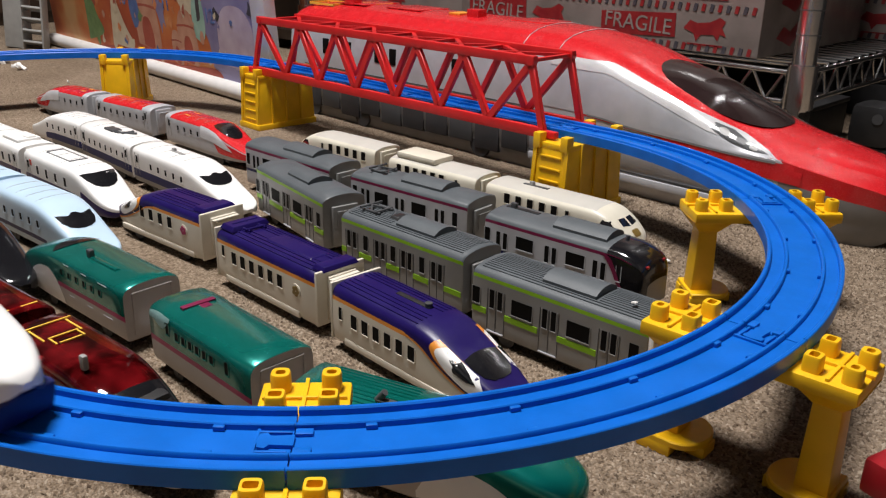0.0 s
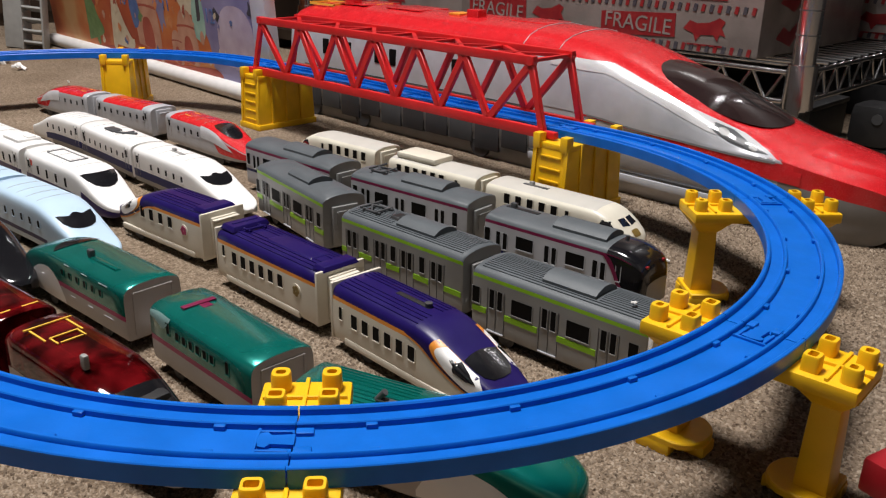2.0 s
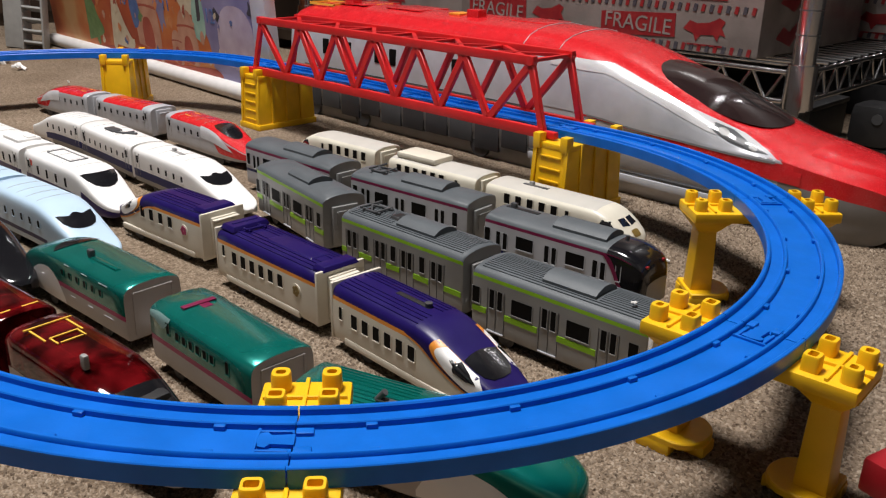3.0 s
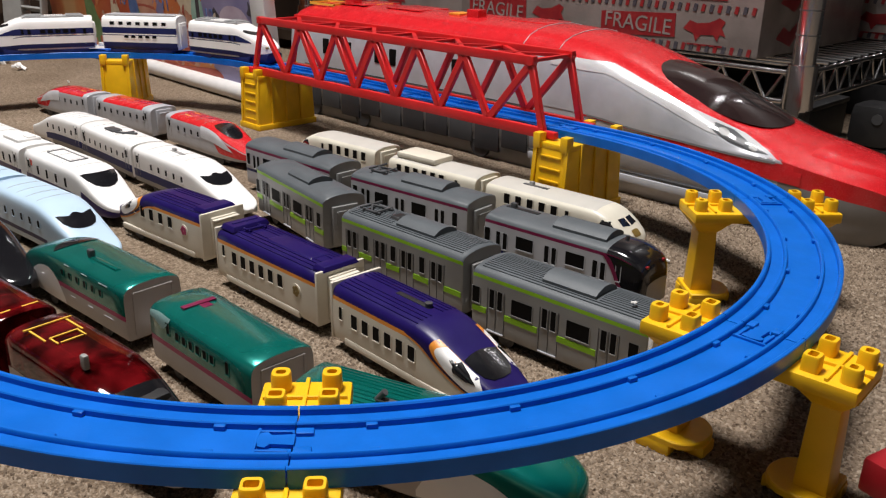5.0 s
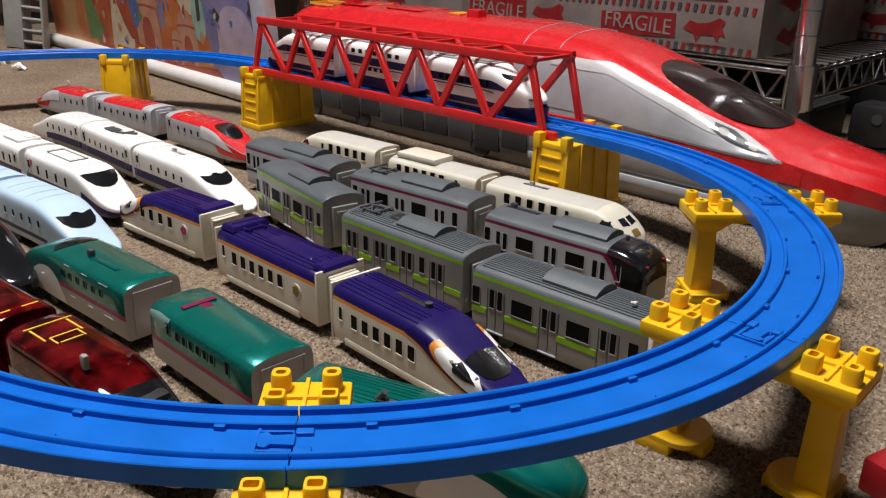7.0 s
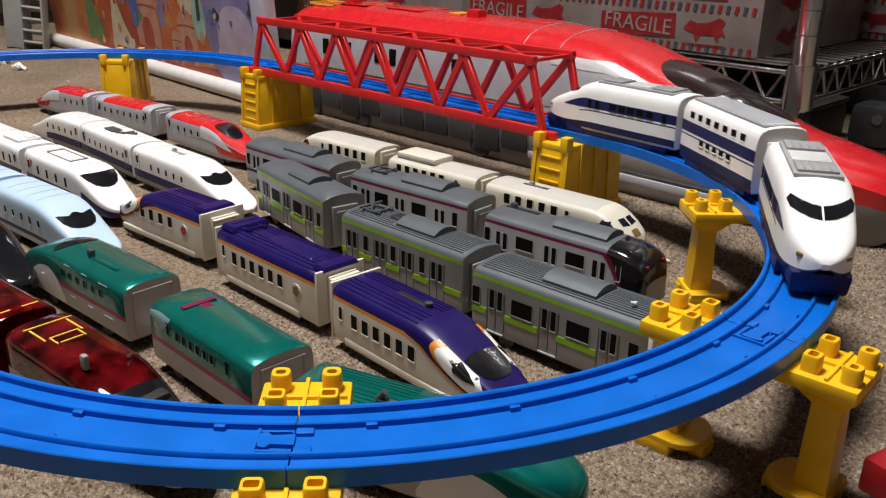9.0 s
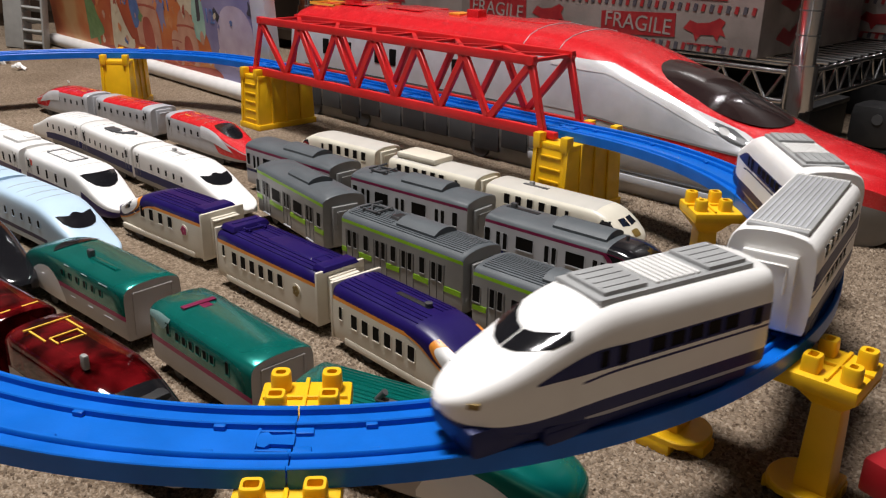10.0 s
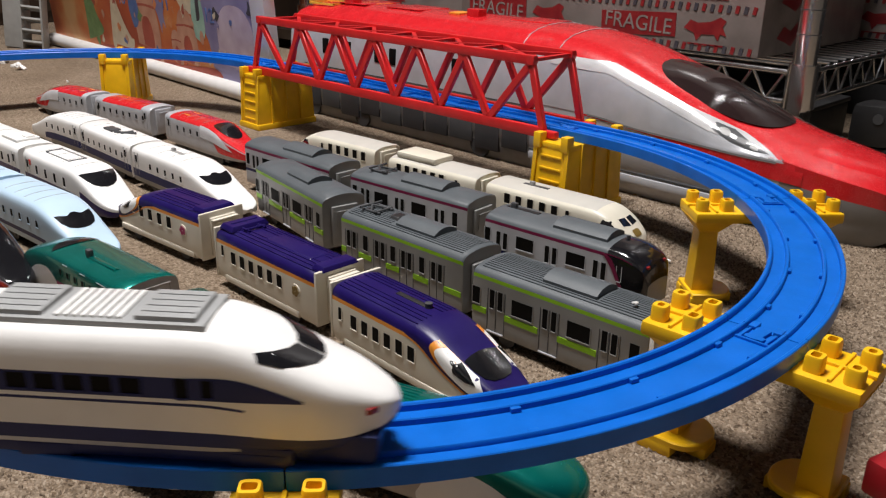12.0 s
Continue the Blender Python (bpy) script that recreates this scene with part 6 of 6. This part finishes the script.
def carton(c, s, label, front_marks=True, turn=0.0):
    e = empty("carton", pose(c[0], c[1], c[2], 0, 0, turn), label, "box", "printed cartons on the rack")
    part("carton_body", box(bmesh.new(), (0, 0, s[2] / 2), s, 0.003), CARD, e)
    part("tape", box(bmesh.new(), (0, 0, s[2]), (s[0] * 0.99, 0.05, 0.0006), 0), CREAM_ROOF, e)
    y = -s[1] / 2 - 0.0006
    dash = None
    for z in (0.006, 0.052, 0.108):
        for k in range(int(s[0] / 0.0105)):
            x = -s[0] / 2 + 0.008 + k * 0.0105
            mat = RED_INK if k % 2 else DARK_INK
            bm = box(bmesh.new(), (0, 0, 0), (0.0046, 0.0006, 0.0085), 0, Matrix.Rotation(0.18, 4, "Y")) if dash is None or k < 2 else None
            if bm is not None and k < 2:
                o = part("printed_dash", bm, mat, e)
                dash = dash or {}
                dash[k % 2] = o
                o.matrix_basis = pose(x, y, z)
            else:
                again(dash[k % 2], pose(x, y, z))
    for x in np.arange(-s[0] / 2 + 0.073, s[0] / 2 - 0.08, 0.235):
        for z in (0.027, 0.080):
            bm = box(bmesh.new(), (x, y, z), (0.108, 0.0006, 0.028), 0, Matrix.Rotation(-0.04, 4, "Y"))
            o = part("printed_label", bm, RED_INK, e)
            writing("lettering", "FRAGILE", 0.0265, pose(x, y - 0.0006, z, 90, 2.3), CARD, o, 0.0002)
            bm = box(bmesh.new(), (x + 0.095, y, z - 0.0175), (0.046, 0.0006, 0.0018), 0)
            part("printed_bar", bm, RED_INK, e)
            bm = bmesh.new()
            pts = [(-0.030, 0.0), (-0.022, 0.010), (-0.012, 0.007), (0.004, 0.009), (0.016, 0.015), (0.024, 0.011), (0.020, 0.004), (0.026, -0.006), (0.018, -0.004), (0.016, -0.012), (0.010, -0.005), (-0.006, -0.006), (-0.012, -0.014), (-0.016, -0.005)]
            vs = [bm.verts.new((x + 0.095 + px, y - 0.0002, z + pz)) for px, pz in pts]
            bm.faces.new(vs)
            part("printed_animal", bm, RED_INK, e)
    for z in (0.02, 0.06, 0.12):
        bm = bmesh.new()
        pts = [(-0.035, 0.0), (-0.018, 0.013), (0.0, 0.006), (0.018, 0.016), (0.034, 0.004), (0.016, -0.004), (0.006, -0.012), (-0.012, -0.006)]
        vs = [bm.verts.new((s[0] / 2 + 0.0006, -s[1] * 0.25 + px, z + pz)) for px, pz in pts]
        bm.faces.new(vs)
        part("printed_shape", bm, RED_INK, e)


carton((-0.262, 0.77, 0.1005), (0.47, 0.30, 0.30), "pale carton with red fragile prints on the wire rack")
carton((-0.075, 0.99, 0.1005), (0.20, 0.10, 0.30), "pale carton with red fragile prints on the wire rack")
carton((-0.67, 0.80, 0.1005), (0.32, 0.33, 0.30), "pale carton with red fragile prints on the wire rack")


def floor_unit():
    e = empty("floor_appliance", pose(0.082, 0.72, 0), "dark grey plastic appliance on the floor under the rack", "appliance")
    part("body", box(bmesh.new(), (0, 0, 0.030), (0.05, 0.05, 0.050), 0.012), MATT_BLACK, e)
    part("button", rod(bmesh.new(), (0.008, -0.025, 0.040), (0.008, -0.0265, 0.040), 0.006, 14), DARK_GREY, e)
    part("foot", box(bmesh.new(), (0, 0, 0.003), (0.05, 0.04, 0.006), 0.001), MATT_BLACK, e)
    # black blocks added to cover lit carpet where the floor lies in shade
    e = empty("storage_case", pose(-0.395, 0.84, 0), "low black block added for the dark under the wire rack", "case")
    part("body", box(bmesh.new(), (0, 0, 0.025), (0.72, 0.40, 0.046), 0.006), MATT_BLACK, e)
    part("lid", box(bmesh.new(), (0, 0, 0.052), (0.73, 0.41, 0.008), 0.003), MATT_BLACK, e)

    e = empty("storage_case", pose(0.0, 0.705, 0), "small black block added for the dark under the rack", "case")
    part("body", box(bmesh.new(), (0, 0, 0.022), (0.062, 0.12, 0.044), 0.005), MATT_BLACK, e)
    part("lid", box(bmesh.new(), (0, 0, 0.047), (0.064, 0.122, 0.006), 0.002), MATT_BLACK, e)
    # added black block that keeps the space beside the rack dark
    e = empty("storage_case", pose(0.29, 0.93, 0), "large black block added for the dark beside the rack", "case")
    part("body", box(bmesh.new(), (0, 0, 0.10), (0.42, 0.34, 0.20), 0.008), MATT_BLACK, e)
    part("lid", box(bmesh.new(), (0, 0, 0.206), (0.43, 0.35, 0.012), 0.003), MATT_BLACK, e)
    e = empty("storage_case", pose(0.0, 0.98, 0), "small black block added for the dark under the rack", "case")
    part("body", box(bmesh.new(), (0, 0, 0.024), (0.066, 0.14, 0.048), 0.005), MATT_BLACK, e)
    part("lid", box(bmesh.new(), (0, 0, 0.051), (0.068, 0.142, 0.006), 0.002), MATT_BLACK, e)


floor_unit()


# ---- red toy at the edge of the track ----
def red_toy():
    e = empty("toy_train_car", pose(0.3585, 0.048, 0, 0, 0, 75), "red toy car with a clear cabin on a blue base", "toy train")
    part("base", box(bmesh.new(), (0, 0, 0.012), (0.09, 0.030, 0.022), 0.003), NAVY_BLUE, e, "blue base")
    part("body", box(bmesh.new(), (0, 0, 0.0300), (0.10, 0.036, 0.016), 0.002), DEEP_RED, e)
    part("cabin", box(bmesh.new(), (0, 0, 0.0455), (0.075, 0.030, 0.0160), 0.004), CLEAR_RED, e, "clear red cabin")
    for x in (-0.036, 0.036):
        part("cabin_post", box(bmesh.new(), (x, 0, 0.0455), (0.004, 0.033, 0.017), 0.001), DARK_GREY, e)
    for x in (-0.028, 0.028):
        for s in (-1, 1):
            part("wheel", rod(bmesh.new(), (x, s * 0.012, 0.008), (x, s * 0.016, 0.008), 0.008, 16), UNDER, e)


DEEP_RED = plastic("deep_red_plastic", (0.30, 0.008, 0.014), 0.3)
NAVY_BLUE = plastic("dark_blue_plastic", (0.01, 0.03, 0.2), 0.35)
red_toy()


# ---- lint and crumbs on the carpet ----
def lint():
    rng = random.Random(3)
    for x, y, r in ((0.1120, 0.2200, 0.003), (-1.195, 0.190, 0.014), (-1.105, 0.184, 0.011), (-0.935, 0.197, 0.003), (0.196, 0.0400, 0.0022)):
        bm = bmesh.new()
        z0 = 0.0495 if r < 0.0025 else 0.0
        for k in range(5):
            d = Vector((rng.uniform(-1, 1), rng.uniform(-1, 1), rng.uniform(0.1, 0.8))) * r
            box(bm, Vector((0, 0, r * 0.3)) + d * 0.5, (r * 1.2, r * 0.5, r * 0.4), r * 0.08, Euler((rng.random(), rng.random(), rng.random() * 3)).to_matrix().to_4x4())
        tagged(part("lint", bm, WHITE), "crumpled white scrap of paper lint", "lint").location = (x, y, z0)


lint()


# ---- the running train ----
def running_train():
    M = mats(body=(WHITE, "body", ""), skirt=(NAVY, "skirt", "navy skirt"), band=(NAVY_BAND, "window_band", "navy window band"), apron=(PALE_SILVER, "apron", "pale grey lower edge"), end=(WHITE, "end_panel", ""))

    def key(band, u, x):
        if band < 2:
            return "apron" if -0.9 < u < 0.25 and band == 0 else "skirt"
        if band == 2 or (band == 3 and u < -0.9):
            return "skirt"
        if band == 6 and u < 0.30 or band == 8 and u < -0.02:
            return "band"
        return "body"

    made = []
    for kind, L in (("lead", 0.136), ("mid", 0.101), ("tail", 0.142)):
        nose = None if kind == "mid" else SHARP_NOSE
        hi = 0.0505 if kind == "mid" else 0.0480
        if nose:
            ws = evenly(-0.046, -0.010, 5, 0.565, 0.0066, 0.0052) + [(-0.060, 0.555, 0.0040, 0.0062), (0.006, 0.565, 0.0040, 0.0066), (0.014, 0.565, 0.0034, 0.0060)]
        else:
            ws = evenly(-0.036, 0.034, 7, 0.765, 0.0064, 0.0046) + evenly(-0.018, 0.020, 5, 0.375, 0.0060, 0.0034)
        e = car("running_train_car", pose(0, 0, 0), "white and navy toy bullet train " + ("nose car" if nose else "double-deck car") + " running on rails", "toy train", "running white and navy train", L, 0.0186, hi,
                TALL, key, M, nose, 0.064 if nose else 0, ws, NAVY_BAND if nose else WHITE, NAVY, gangway=WHITE, rear_coupler=kind != "tail")
        low = 0.0072
        bm = box(bmesh.new(), (-0.012 if nose else 0, 0, 0.0062), (L - (0.040 if nose else 0.016), 0.0345, 0.0060), 0.0008)
        for x in (-L * 0.29, L * 0.25 - (0.0077 if nose else 0)):
            box(bm, (x, 0, 0.0045), (0.018, 0.0352, 0.0050), 0.0008)
        part("bogie_frame", bm, NAVY, e, "navy lower frame")
        if nose:
            bm = bmesh.new()
            tapered(bm, (L / 2 - 0.025, 0, 0.0018), (0.037, 0.0270), (L / 2 - 0.0262, 0, 0.0140), (0.044, 0.0290), 0.0034)
            part("chin", bm, NAVY, e, "navy chin under the nose")
            d = L / 2 - 0.068
            for s in (-1, 1):
                pane = [(0.0348, s * 0.0005), (0.0440, s * 0.0005), (0.0424, s * 0.0060), (0.0385, s * 0.0110), (0.0335, s * 0.0146), (0.0262, s * 0.0160), (0.0250, s * 0.0142), (0.0300, s * 0.0100), (0.0334, s * 0.0050)]
                top_patch(e, [(x + d, y) for x, y in pane], BLACK, "windshield", "glossy black windshield", 0.0004)
            n0 = L / 2 - 0.064
            side_strip(e, np.linspace(n0 - 0.0015, n0 + 0.0360, 14), line((n0 - 0.0015, low + (hi - low) * 0.47), (n0 + 0.036, low + (hi - low) * 0.455)), line((n0 - 0.0015, low + (hi - low) * 0.65), (n0 + 0.016, low + (hi - low) * 0.645), (n0 + 0.036, low + (hi - low) * 0.475)), NAVY_BAND, "window_band", "navy window band", 0.00015)
            bm = box(bmesh.new(), (-0.0245, 0, hi - 0.0006), (0.074, 0.0245, 0.0022), 0.0006)
            part("roof_plate", bm, ROOF_GREY, e, "grey roof plate")
            for x in (-0.0495, -0.0005):
                bm = box(bmesh.new(), (x, 0, hi + 0.0010), (0.0195, 0.0205, 0.0022), 0.0006)
                o = part("roof_unit", bm, ROOF_GREY, e)
                for k in range(4):
                    bm = box(bmesh.new(), (x, -0.0066 + k * 0.0044, hi + 0.0022), (0.0165, 0.0012, 0.0006), 0.0002)
                    part("roof_slat", bm, ROOF_GREY, o)
            for k in range(8):
                bm = box(bmesh.new(), (-0.0348 + k * 0.0028, 0, hi + 0.0008), (0.0016, 0.0205, 0.0012), 0.0003)
                part("roof_rib", bm, WHITE, e, "white roof rib")
            bm = bmesh.new()
            for s in (-1, 1):
                box(bm, (L / 2 - 0.0080, s * 0.0103, low + (hi - low) * 0.345), (0.0042, 0.0024, 0.0022), 0.0005, Matrix.Rotation(-s * 0.80, 4, "Z"))
            part("nose_lamp", bm, TAIL_RED if kind == "tail" else OLD_GOLD, e)
        else:
            bm = box(bmesh.new(), (0, 0, hi - 0.0006), (0.0950, 0.0250, 0.0020), 0.0006)
            part("roof_panel", bm, ROOF_GREY, e)
            for x in (-0.0440, 0.0440):
                bm = box(bmesh.new(), (x, 0, hi + 0.0004), (0.0012, 0.0246, 0.0008), 0.0003)
                part("roof_rib", bm, WHITE, e)
            for k in range(9):
                bm = box(bmesh.new(), (0, -0.0096 + k * 0.0024, hi + 0.0003), (0.085, 0.0011, 0.0009), 0.0002)
                part("roof_slat", bm, PALE_SILVER, e)
        made.append(e)
    return made


ROOF_GREY = plastic("light_grey_roof_paint", (0.33, 0.335, 0.335), 0.42)
lead_car, mid_car, tail_car = running_train()


# ---- what moves ----
def travelled(t):
    """Way of the train's foremost tip along the loop at t seconds."""
    return float(np.interp(t, [0.0, 4.5, 12.0], [1.661, LAP - 0.081, LAP + 1.539]))


def motions():
    times = [0.1 * k for k in range(121)]
    for thing, middle, reverse, back in ((lead_car, 0.074, False, 0.020), (mid_car, 0.2185, False, 0.0), (tail_car, 0.360, True, 0.0)):
        # the wheels of the lead car sit behind its middle, so its nose swings out in the curve
        rows = []
        for t in times:
            s = travelled(t) - middle - back
            a, _ = path(s + 0.034)
            b, _ = path(s - 0.034)
            d = (a - b).normalized()
            c = (a + b) / 2 + d * back
            rows.append((t, Matrix.Translation((c.x, c.y, RUN)) @ Matrix.Rotation(math.atan2(d.y, d.x) + (math.pi if reverse else 0), 4, "Z")))
        walk(thing, rows)


motions()
